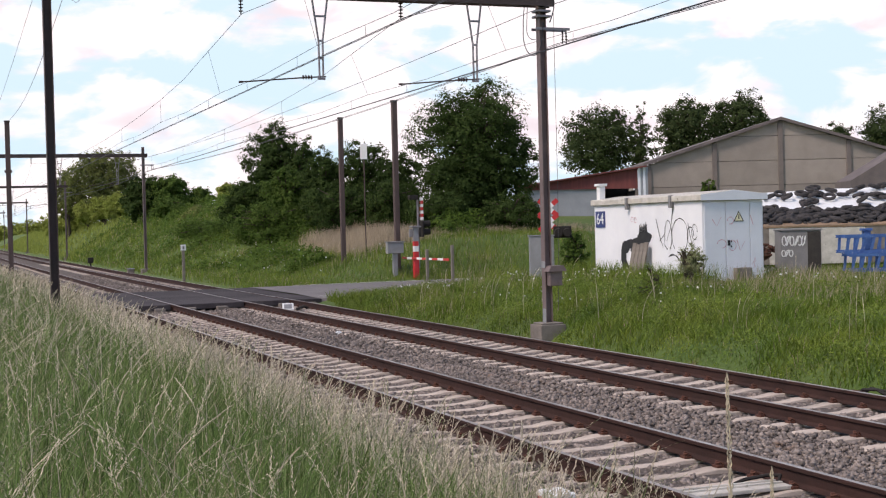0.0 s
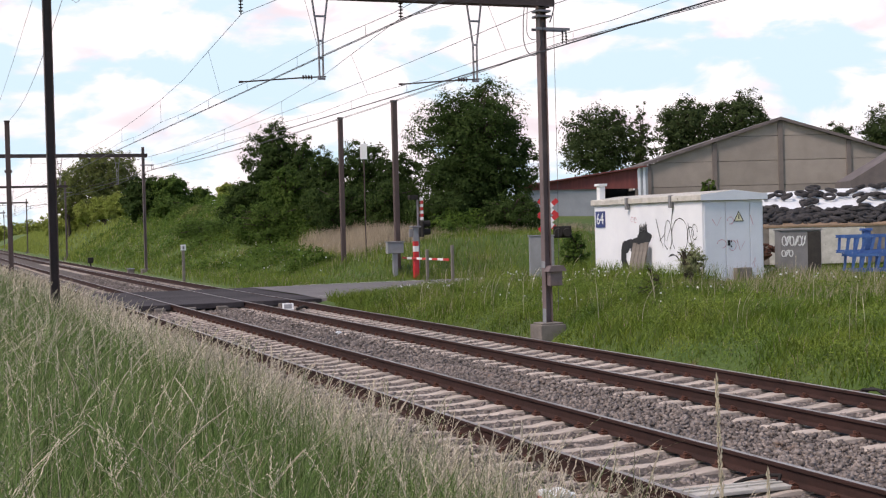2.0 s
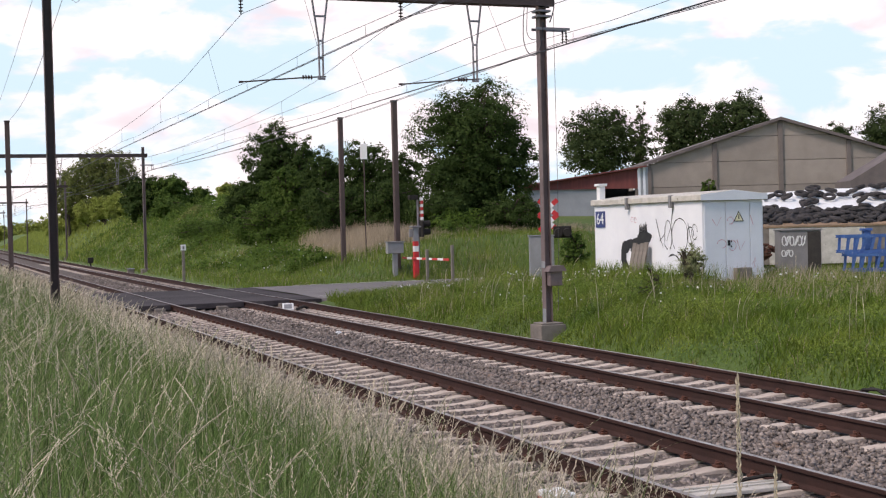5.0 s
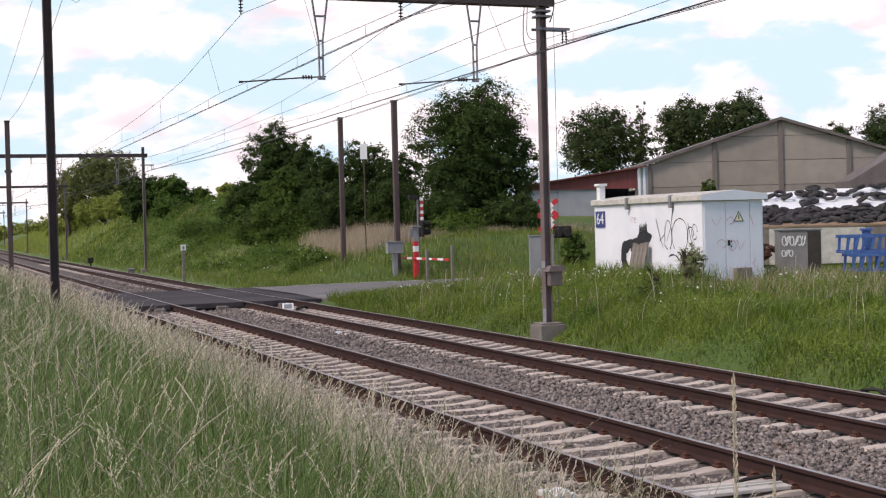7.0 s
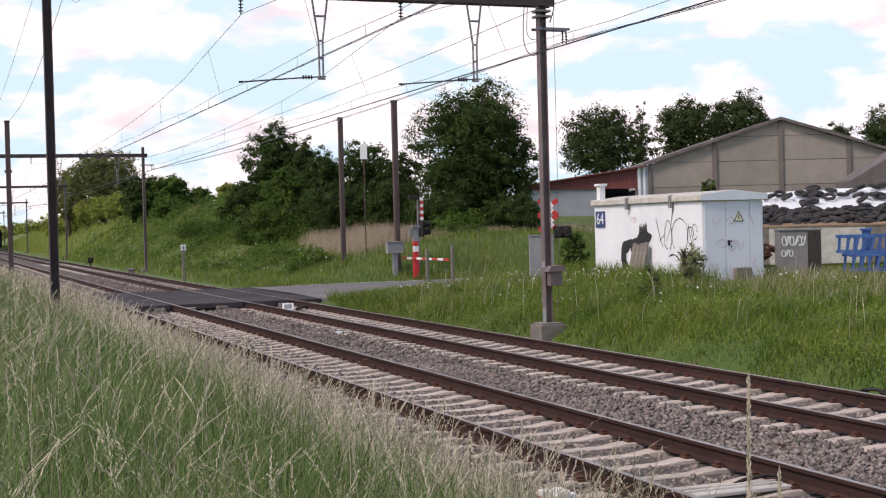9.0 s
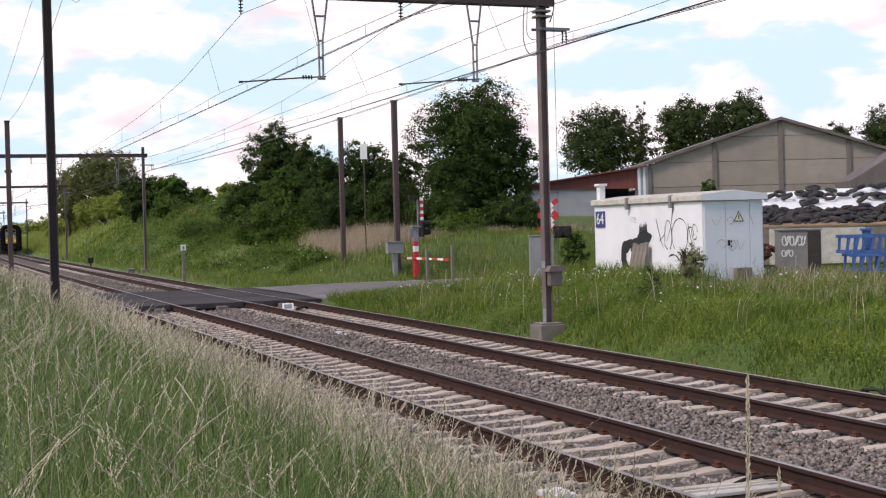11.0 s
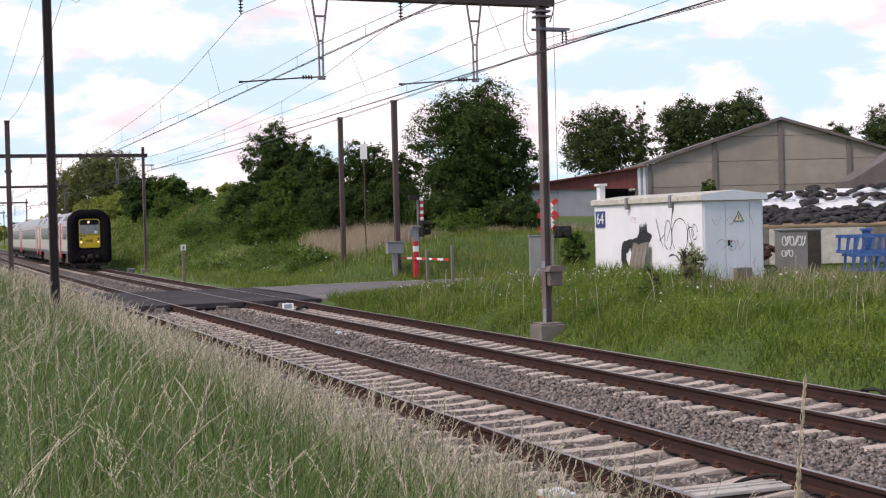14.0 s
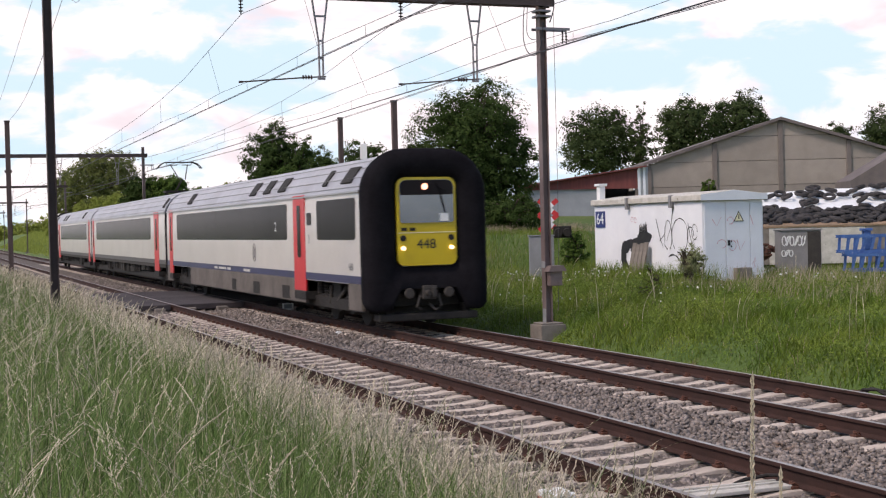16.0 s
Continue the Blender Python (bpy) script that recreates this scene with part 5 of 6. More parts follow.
# ---- sky backdrop ----
def cloud_material():
    m = bpy.data.materials.new("cloudy_sky")
    m.use_nodes = True
    t, L = m.node_tree, m.node_tree.links
    t.nodes.remove(t.nodes["Principled BSDF"])
    em = t.nodes.new("ShaderNodeEmission")
    tc, mp = t.nodes.new("ShaderNodeTexCoord"), t.nodes.new("ShaderNodeMapping")
    mp.inputs["Scale"].default_value = (0.0045, 0.0, 0.0105)
    mp.inputs["Location"].default_value = (3.3, 0, 1.2)
    L.new(tc.outputs["Object"], mp.inputs[0])

    def nz(sc, det, dist):
        n = t.nodes.new("ShaderNodeTexNoise")
        n.inputs["Scale"].default_value, n.inputs["Detail"].default_value, n.inputs["Roughness"].default_value, n.inputs["Distortion"].default_value = sc, det, 0.52, dist
        L.new(mp.outputs[0], n.inputs["Vector"])
        return n.outputs[0]

    def rng(src, a, b):
        r = t.nodes.new("ShaderNodeMapRange")
        r.interpolation_type = "SMOOTHSTEP"
        r.inputs[1].default_value, r.inputs[2].default_value = a, b
        L.new(src, r.inputs[0])
        return r.outputs[0]

    def mixc(f, a, b):
        x = t.nodes.new("ShaderNodeMix")
        x.data_type = "RGBA"
        L.new(f, x.inputs[0])
        for sock, v in ((x.inputs[6], a), (x.inputs[7], b)):
            if isinstance(v, tuple):
                sock.default_value = (*v, 1)
            else:
                L.new(v, sock)
        return x.outputs[2]

    cover = rng(nz(1.5, 6, 0.25), 0.42, 0.545)
    shade = rng(nz(2.3, 4, 0.4), 0.5, 0.72)
    cloud = mixc(shade, (0.94, 0.93, 1.0), (0.77, 0.73, 0.82))
    col = mixc(cover, (0.57, 0.79, 0.97), cloud)
    L.new(col, em.inputs[0])
    em.inputs[1].default_value = 1.0
    L.new(em.outputs[0], t.nodes["Material Output"].inputs[0])
    return m


bm = bmesh.new()
cols = [[bm.verts.new((x, -abs(x) * 0.12, z_)) for z_ in (-60, 900)] for x in axis((-1300, 1300, 200))]
for a, b in zip(cols, cols[1:]):
    bm.faces.new((a[0], b[0], b[1], a[1]))
SKYSHEET = part("cloud_backdrop", bm, cloud_material())
tagged(SKYSHEET, "bright white summer clouds with pale blue gaps", "sky", kind="structure")

# ---- trees and shrubs ----
rng_ = np.random.default_rng(7)


def quads(name, centres, size, mat, parent=None, flat=0.0, aspect=0.55, facing=None):
    """Many small diamond-shaped leaves in one mesh; facing: the way that each leaf's upper side turns."""
    n = len(centres)
    u = rng_.normal(size=(n, 3))
    w = rng_.normal(size=(n, 3))
    if facing is None:
        w[:, 2] += flat
    else:
        f = facing + rng_.normal(size=(n, 3)) * 0.5
        u[:, 2] -= 0.7
        w = np.cross(f, u)
        u -= f * ((u * f).sum(1) / (f * f).sum(1))[:, None]
    u /= np.linalg.norm(u, axis=1)[:, None]
    w -= u * (w * u).sum(1)[:, None]
    w /= np.linalg.norm(w, axis=1)[:, None]
    s = (size * rng_.uniform(0.6, 1.3, n))[:, None]
    v = np.stack([centres - u * s, centres + w * s * aspect, centres + u * s, centres - w * s * aspect], 1).reshape(-1, 3)
    return mesh_np(name, v, np.arange(n * 4).reshape(-1, 4), mat, parent)


def mesh_np(name, v, faces, mat, parent=None):
    me = bpy.data.meshes.new(name)
    k = faces.shape[1]
    me.vertices.add(len(v))
    me.vertices.foreach_set("co", np.ascontiguousarray(v, dtype=np.float32).ravel())
    me.loops.add(faces.size)
    me.loops.foreach_set("vertex_index", np.ascontiguousarray(faces, dtype=np.int32).ravel())
    me.polygons.add(len(faces))
    me.polygons.foreach_set("loop_start", np.arange(0, faces.size, k, dtype=np.int32))
    me.update(calc_edges=True)
    me.materials.append(mat)
    ob = new(name, me)
    ob.parent = parent
    return ob


def tree(x, y, z0, top, rx, low, leaves, size, mat, label, name="tree", clumps=60, category="tree", group="", squash=1.0, gap=0.24):
    """A tapered trunk with limbs and a crown of leaf clumps from height low to top; rx is the crown's half width."""
    tr_ = thing(name, pose(x, y, z0), label, category, group)
    if name == "shrub":
        low = min(low, z0 + 0.1)
    hgt, cz, rz = top - z0, (low + top) / 2 - z0, (top - low) / 2
    bm = bmesh.new()
    lean = random.uniform(-0.3, 0.3)
    tube(bm, [(0, 0, -0.3), (lean * 0.3, 0, cz * 0.5), (lean, 0.1, cz), (lean * 1.2, 0, cz + rz * 0.6)], [0.05 * rx + 0.08, 0.04 * rx + 0.06, 0.025 * rx + 0.04, 0.02], 8)
    cents = []
    clumps = int(clumps * 5)
    for i in range(clumps):
        a, c = random.uniform(0, 2 * math.pi), random.uniform(-0.95, 1)
        r = (random.uniform(0.25, 1.0) ** 0.38) * (0.86 + 0.34 * noise.noise((a * 1.3, c * 2, x)))
        k = math.sqrt(max(0.0, 1 - abs(c) ** 2.7))
        width = rx * (1.0 - 0.1 * c)
        p = Vector((width * 1.08 * r * k * math.cos(a), width * 1.08 * squash * r * k * math.sin(a), cz + rz * 1.03 * r * c))
        cents.append(p)
        if i % 4 == 0:
            q = Vector((lean, 0.1, max(0.3, min(cz, p.z - 0.6))))
            tube(bm, [q, (q + p) / 2 + Vector((0, 0, 0.2)), p], [0.06, 0.04, 0.012], 5)
    part("trunk", bm, BARK, tr_)
    leaves = int(leaves * 2.1)
    per = leaves // clumps
    pts, ways_ = [], []
    for p in cents:
        s = gap * 0.72 * rx * random.uniform(0.45, 1.3)
        d = rng_.normal(size=(per, 3))
        d /= np.linalg.norm(d, axis=1)[:, None]
        # the leaves of a clump lie on its rounded upper side, the lowest ones droop
        d[:, 2] = np.where(d[:, 2] < -0.2, d[:, 2] * 0.7, d[:, 2])
        r = rng_.uniform(0.3, 1.25, per)[:, None]
        pts.append(d * r * s * np.array([1.0, 1.0, 0.9]) + np.array(p))
        out = Vector((p.x, p.y, (p.z - cz) * 0.7)).normalized()
        ways_.append(d * 0.75 + np.array(out) * 0.45 + np.array([0, 0, 0.55]))
    inner = rng_.normal(size=(leaves // 4, 3))
    inner /= np.linalg.norm(inner, axis=1)[:, None]
    ways_.append(inner + np.array([0, 0, 0.4]))
    inner = inner * (rng_.uniform(0, 1, len(inner)) ** 0.4)[:, None] * np.array([rx * 0.6, rx * 0.6 * squash, rz * 0.7])
    inner[:, 2] += cz
    pts.append(inner)
    quads("crown", np.concatenate(pts), size * 0.56, mat, tr_, facing=np.concatenate(ways_))
    return tr_


def gz_at(x, y):
    """The ground's height under a place."""
    w = -x * math.sin(HEAD) + y * math.cos(HEAD)
    for _ in range(6):
        c = at(0, w)
        a = turn_at(w)
        w += -(x - c.x) * math.sin(a) + (y - c.y) * math.cos(a)
    c, a = at(0, w), turn_at(w)
    return ground_z((x - c.x) * math.cos(a) + (y - c.y) * math.sin(a), w)


FOV = 2410.23


def spot(px, py, depth):
    """A place by its bearing and rise seen from the eye, and its distance."""
    u, v = px - 784, 441 - py
    c, s = math.cos(0.02515), math.sin(0.02515)
    u0, v0 = (c * u + s * v) / FOV, (-s * u + c * v) / FOV
    return u0 * depth, depth, EYE + (v0 - 0.01668) * depth


def plant(px, top, low, half, depth, leaves, size, mat, label, name="tree", clumps=60, category="tree", group="", gap=0.24):
    x, y, zt = spot(px, top, depth)
    zl = spot(px, low, depth)[2]
    return tree(x, y, min(gz_at(x, y), zl), zt, half / FOV * depth, zl, leaves, size, mat, label, name, clumps, category, group, gap=gap)


plant(838, 133, 415, 114, 70, 26000, 0.13, LEAF_DARK, "tall dense dark green broadleaf tree beside the road", clumps=150, gap=0.2)
plant(488, 212, 400, 62, 82, 11000, 0.15, LEAF_DARK, "dark green tree on top of the cutting", clumps=60)
plant(535, 232, 400, 34, 80, 4500, 0.14, LEAF_DARK, "narrow dark green tree on the cutting", clumps=30)
plant(575, 262, 400, 48, 76, 6500, 0.13, LEAF_DARK, "dark green shrub on the cutting slope", "shrub", 45, "shrub", "cutting shrubs")
plant(645, 238, 400, 55, 76, 7000, 0.13, LEAF_DARK, "loose dark shrub with thin bare twigs on top", "shrub", 45, "shrub", "cutting shrubs")
plant(705, 262, 405, 45, 74, 5500, 0.13, LEAF_DARK, "dark green shrub beside the tall tree", "shrub", 40, "shrub", "cutting shrubs")
plant(505, 292, 405, 45, 78, 5000, 0.13, LEAF_MID, "mid green shrub on the cutting slope", "shrub", 36, "shrub", "cutting shrubs")
plant(440, 318, 410, 52, 84, 6000, 0.14, LEAF_DARK, "low dark shrub on the cutting slope", "shrub", 40, "shrub", "cutting shrubs")
plant(372, 388, 425, 70, 88, 3500, 0.13, LEAF_MID, "bramble thicket on the cutting slope", "shrub", 30, "shrub", "cutting shrubs")
plant(470, 355, 428, 64, 76, 4000, 0.12, LEAF_MID, "bramble thicket on the cutting slope", "shrub", 30, "shrub", "cutting shrubs")
plant(600, 320, 408, 62, 72, 5000, 0.12, LEAF_DARK, "dark undergrowth below the shrubs", "shrub", 36, "shrub", "cutting shrubs")
plant(690, 318, 410, 55, 70, 4500, 0.12, LEAF_DARK, "dark undergrowth below the shrubs", "shrub", 36, "shrub", "cutting shrubs")
plant(785, 335, 412, 74, 68, 4500, 0.12, LEAF_DARK, "dark undergrowth at the foot of the tree", "shrub", 36, "shrub", "cutting shrubs")
plant(905, 340, 415, 60, 67, 3500, 0.12, LEAF_DARK, "dark undergrowth at the foot of the tree", "shrub", 30, "shrub", "cutting shrubs")
plant(180, 258, 392, 76, 176, 12000, 0.26, LEAF_OLIVE, "broad round olive-green tree on the hilltop", clumps=130, gap=0.15)
plant(120, 300, 395, 34, 178, 4000, 0.26, LEAF_OLIVE, "olive-green tree beside the round tree", clumps=36, gap=0.2)
plant(252, 308, 388, 38, 128, 5500, 0.2, LEAF_DARK, "dark green shrub on the cutting's edge", "shrub", 46, "shrub", "hilltop shrubs")
plant(300, 306, 385, 40, 128, 5500, 0.2, LEAF_MID, "dark green shrub on the cutting's edge", "shrub", 46, "shrub", "hilltop shrubs")
plant(350, 330, 375, 30, 130, 3000, 0.2, LEAF_MID, "green shrub on the cutting's edge", "shrub", 30, "shrub", "hilltop shrubs")
plant(405, 320, 375, 26, 118, 3000, 0.2, LEAF_PALE, "pale green shrub on the cutting's edge", "shrub", 26, "shrub", "hilltop shrubs")
plant(300, 348, 392, 34, 116, 3200, 0.18, LEAF_MID, "green bramble shrub in the cutting", "shrub", 30, "shrub", "hilltop shrubs")
plant(365, 362, 392, 40, 108, 2600, 0.16, LEAF_OLIVE, "olive bramble shrub in the cutting", "shrub", 26, "shrub", "hilltop shrubs")
for px, tp, hw_, dp in ((100, 378, 24, 200), (128, 368, 26, 186), (156, 354, 28, 172), (186, 344, 28, 160), (214, 338, 26, 150)):
    plant(px, tp, tp + 50, hw_, dp, 3200, 0.22, LEAF_PALE, "yellow-green hedge shrub along the cutting", "shrub", 34, "shrub", "hilltop shrubs")
for px, tp, hw_, dp in ((20, 392, 26, 420), (58, 385, 30, 380), (95, 380, 26, 330), (-15, 390, 30, 450)):
    plant(px, tp, 436, hw_, dp, 2200, 0.55, LEAF_PALE, "distant sunlit hedge shrub beyond the cutting", "shrub", 24, "shrub", "distant shrubs")
plant(1065, 182, 330, 78, 130, 7000, 0.24, LEAF_BACK, "dark green tree behind the farm shed", clumps=60)
plant(1132, 180, 330, 22, 126, 1500, 0.2, LEAF_BACK, "thin dark tree behind the barn", clumps=20)
plant(1215, 165, 300, 66, 132, 6000, 0.24, LEAF_BACK, "dark green tree behind the barn", clumps=55)
plant(1310, 150, 300, 62, 134, 6000, 0.24, LEAF_BACK, "dark green tree behind the barn roof", clumps=55)
plant(1480, 215, 300, 36, 140, 2400, 0.24, LEAF_BACK, "dark tree top behind the barn roof", clumps=24)
plant(1575, 180, 300, 56, 132, 4500, 0.24, LEAF_BACK, "dark green tree behind the barn", clumps=45)
plant(1252, 308, 348, 17, 84, 1100, 0.12, LEAF_MID, "small shrub growing at the barn wall", "shrub", 12, "shrub")
plant(1016, 400, 440, 24, 60, 1800, 0.1, LEAF_MID, "low green shrub behind the crossing sign", "shrub", 22, "shrub")
plant(1225, 428, 500, 28, 36.5, 4200, 0.026, GRASS_PALE, "weedy green bush growing against the kiosk", "shrub", 26, "shrub")
plant(1148, 470, 560, 26, 34, 3600, 0.022, GRASS_LUSH, "grey-green thistle clump in the bank grass", "shrub", 22, "shrub")


# ---- grass ----
def blades(name, base, hgt, width, bend, mat, label, seg=3):
    """Many bent blades in one mesh: base points, heights, widths, and how far the tip leans."""
    n = len(base)
    a = rng_.uniform(0, 2 * np.pi, n)
    face = rng_.uniform(-0.6, 0.6, n)
    side = np.stack([np.cos(face), np.sin(face), 0 * face], 1)
    lean = np.stack([np.cos(a), np.sin(a), 0 * a], 1) * (bend * hgt)[:, None] + np.array([0.08, 0, 0]) * hgt[:, None]
    rows = []
    for k in range(seg + 1):
        t = k / seg
        c = base + lean * (t * t) + np.array([0, 0, 1.0]) * (hgt * t * (1 - 0.18 * bend * t))[:, None]
        if k < seg:
            wv = side * (width * (1 - 0.75 * t) * 0.5)[:, None]
            rows += [c - wv, c + wv]
        else:
            rows.append(c)
    v = np.stack(rows, 1)
    m = v.shape[1]
    f = []
    for k in range(seg - 1):
        b = 2 * k
        f += [(b, b + 1, b + 3), (b, b + 3, b + 2)]
    f.append((2 * seg - 2, 2 * seg - 1, 2 * seg))
    faces = (np.array(f)[None] + (np.arange(n) * m)[:, None, None]).reshape(-1, 3)
    return tagged(mesh_np(name, v.reshape(-1, 3), faces, mat), label, "grass", kind="stuff")


def line_points(n, o0, o1, w0, w1, power=1.0):
    o = rng_.uniform(o0, o1, n)
    w = w0 + (w1 - w0) * rng_.uniform(0, 1, n) ** power
    return o, w


def rooted(o, w):
    return np.array([at(float(a), float(b), ground_z(float(a), float(b)) - 0.02) for a, b in zip(o, w)])


def in_view(o, w, margin=0.05):
    """Keeps what stands in the stretch of meadow between the path and the line."""
    p = np.array([at(float(a), float(b))[:2] for a, b in zip(o, w)])
    return (p[:, 1] > 3.4) & (np.abs(p[:, 0]) < (0.326 + margin) * p[:, 1] + 0.5)


def patchy(o, w, sc, seed):
    return np.array([noise.noise((float(a) * sc, float(b) * sc, seed)) for a, b in zip(o, w)])


# near bank: tall meadow grass in tufts, with an undergrowth of shorter blades
o, w = line_points(170000, -15.0, -2.95, 2.5, 62, 1.7)
keep = in_view(o, w)
o, w = o[keep], w[keep]
pt = patchy(o, w, 0.9, 31.0) + 0.6 * patchy(o, w, 2.6, 33.0)
edge_ = np.clip((o + 4.15) / 1.2, 0, 1)
low_ = rng_.uniform(0, 1, len(o)) < 0.3
h_ = np.where(low_, rng_.uniform(0.18, 0.42, len(o)), rng_.uniform(0.42, 0.86, len(o))) * (1 + 0.3 * pt) * (1 - 0.6 * edge_)
pick = rng_.uniform(0, 1, len(o)) - 0.22 * pt
sort_ = np.where(pick < 0.05 + 0.58 * edge_, 2, np.where(pick < 0.2 + 0.6 * edge_, 1, 0))
thin = rng_.uniform(0, 1, len(o)) < 1 - 0.6 * edge_
b_ = rooted(o, w)
wd = np.where(low_, 0.007, 0.0048) + 0.00033 * w
for k, (name, mat, label, wk) in enumerate((("meadow_grass", GRASS, "tall green meadow grass on the near bank", 1.0),
                                            ("pale_meadow_grass", GRASS_PALE, "paler grey-green blades in the meadow grass", 0.8),
                                            ("dry_grass", STRAW, "dry straw-coloured grass along the ballast edge", 0.6))):
    g = (sort_ == k) & thin
    blades(name, b_[g], h_[g], wd[g] * wk * rng_.uniform(0.6, 1.5, g.sum()), rng_.uniform(0.08, 1.0, g.sum()) ** 1.3, mat, label)


# seed stalks
def stalks(name, base, hgt, bend, label, mat, heads=9, green=None):
    n = len(base)
    a = rng_.uniform(0, 2 * np.pi, n)
    lean = np.stack([np.cos(a) * 0.8 + 0.25, np.sin(a) * 0.8, 0 * a], 1) * (bend * hgt)[:, None]
    pos = lambda t: base + lean * (t ** 2.8)[:, None] + np.array([0, 0, 1.0]) * (hgt * t * (1 - 0.2 * bend * t))[:, None]
    vs, fs, c = [], [], 0
    wd_ = (0.0012 + 0.00014 * np.linalg.norm(base[:, :2], axis=1))[:, None] * np.array([1.0, 0.2, 0])
    prev = None
    for k in range(6):
        p = pos(np.full(n, k / 5))
        cur = np.stack([p - wd_ * (1 - 0.1 * k), p + wd_ * (1 - 0.1 * k)], 1)
        vs.append(cur.reshape(-1, 3))
        if prev is not None:
            i = np.arange(n) * 2
            fs.append(np.stack([prev + i, prev + i + 1, c + i + 1, c + i], 1))
        prev = c
        c += 2 * n
    plump = rng_.uniform(0.3, 1.7, n)
    away = np.linalg.norm(base[:, :2], axis=1)
    first = rng_.uniform(0.66, 0.8, n)
    for k in range(heads):
        f = k / (heads - 1)
        t = first + (1 - first) * f
        p = pos(t)
        d = pos(t + 0.02) - p
        d /= np.linalg.norm(d, axis=1)[:, None]
        b = rng_.uniform(0, 2 * np.pi, n)
        reach = plump * (0.002 + 0.011 * math.sin(math.pi * (0.15 + 0.8 * f))) * rng_.uniform(0.2, 1.0, n)
        out = np.stack([np.cos(b) * reach, np.sin(b) * reach, -0.3 * reach], 1)
        tip = p + out * 1.7 + d * (0.016 + 0.0008 * away)[:, None]
        sd = np.stack([rng_.uniform(0.6, 1, n), rng_.uniform(-0.5, 0.5, n), 0 * a], 1) * (0.0022 + 0.00015 * away)[:, None]
        mid = (p + out + tip) / 2
        vs.append(np.stack([p + out * 0.4, mid - sd, tip, mid + sd], 1).reshape(-1, 3))
        i = np.arange(n) * 4 + c
        fs.append(np.stack([i, i + 1, i + 2, i + 3], 1))
        c += 4 * n
    ob = tagged(mesh_np(name, np.concatenate(vs), np.concatenate(fs), mat), label, "grass", kind="stuff")
    if green is not None:
        ob.data.materials.append(GRASS)
        index = np.zeros(len(ob.data.polygons), dtype=np.int32)
        index[:5 * n] = np.tile(green.astype(np.int32), 5)
        ob.data.polygons.foreach_set("material_index", index)
    return ob


o, w = line_points(4600, -14.0, -2.6, 3.0, 60, 1.5)
extra = line_points(4200, -4.8, -2.5, 5, 48, 1.3)
more = line_points(1800, -12.0, -3.2, 13, 60, 1.2)
o, w = np.concatenate([o, extra[0], more[0]]), np.concatenate([w, extra[1], more[1]])
keep = in_view(o, w)
o, w = o[keep], w[keep]
h_ = rng_.uniform(0.55, 1.12, len(o)) * (1 - 0.36 * np.clip((o + 4.2) / 1.3, 0, 1))
stalks("seeding_grass", rooted(o, w), h_, 0.1 + 0.8 * rng_.random(len(o)) ** 1.6, "seeding grass stalks with pale feathery heads", STALKS, 22, (o < -4.2 - 0.5 * rng_.random(len(o))) & (rng_.random(len(o)) < 0.85))

# bold nodding panicles standing above the meadow
o, w = line_points(300, -9.5, -4.0, 4.2, 20, 1.2)
keep = in_view(o, w)
o, w = o[keep], w[keep]
stalks("nodding_grass", rooted(o, w), rng_.uniform(0.75, 1.12, len(o)), 0.25 + 0.75 * rng_.random(len(o)), "nodding meadow grass with broad pale panicles", STALKS, 44, rng_.random(len(o)) < 0.7)

# kiosk bank: lush grass
o, w = line_points(130000, 5.35, 16.5, 11, 43, 0.9)
keep = in_view(o, w)
o, w = o[keep], w[keep]
keep = ~((o > 12.9) & (o < 15.1) & (w > 32.8) & (w < 39.5)) & ~((o > 5.4) & (o < 6.2) & (np.abs(w - 27.8) < 0.35))
o, w = o[keep], w[keep]
keep = o > 5.62 + 0.2 * patchy(o, w, 0.8, 41.0)
o, w = o[keep], w[keep]
pt = patchy(o, w, 0.45, 2.0) + 0.8 * patchy(o, w, 1.3, 6.0)
h_ = rng_.uniform(0.12, 0.46, len(o)) * np.clip(0.9 + 1.3 * pt, 0.35, 2.0) * np.clip((o - 5.2) / 0.9, 0.45, 1) * (1 + 0.9 * np.clip((w - 33) / 8, 0, 1) * (o < 10)) * (1 - 0.3 * (o > 11.6))
h_ = 0.62 * np.tanh(h_ / 0.62)
dry = rng_.uniform(0, 1, len(o)) < 0.02 + 0.15 * np.clip(pt - 0.35, 0, 1) + 0.06 * (w > 36) + 0.2 * ((o > 11) & (w < 33))
b_ = rooted(o, w)
blades("bank_grass", b_[~dry], h_[~dry], rng_.uniform(0.008, 0.02, (~dry).sum()), rng_.uniform(0.3, 1.1, (~dry).sum()), GRASS_LUSH, "lush green grass on the bank below the kiosk", 2)
blades("bank_straw", b_[dry], h_[dry] * 1.15, rng_.uniform(0.008, 0.014, dry.sum()), rng_.uniform(0.1, 0.5, dry.sum()), STRAW, "scattered dry stems in the bank grass", 2)
# cutting slope and verge
o, w = line_points(80000, 5.6, 22, 53.8, 150, 1.8)
keep = in_view(o, w) & ~((w < 54.2) & (o < 12))
o, w = o[keep], w[keep]
pt = patchy(o, w, 0.3, 8.0)
tan = ((o > 9.5) & (w < 70) & (rng_.uniform(0, 1, len(o)) < 0.05 + 0.5 * np.clip((o - 11.2) / 2, 0, 1) * (o < 15) * (w > 59))) | (rng_.uniform(0, 1, len(o)) < 0.05 + 0.3 * np.clip(pt - 0.2, 0, 1))
h_ = rng_.uniform(0.14, 0.46, len(o)) * (1 + 0.7 * pt)
wd = 0.012 + 0.0003 * (w - 50)
b_ = rooted(o, w)
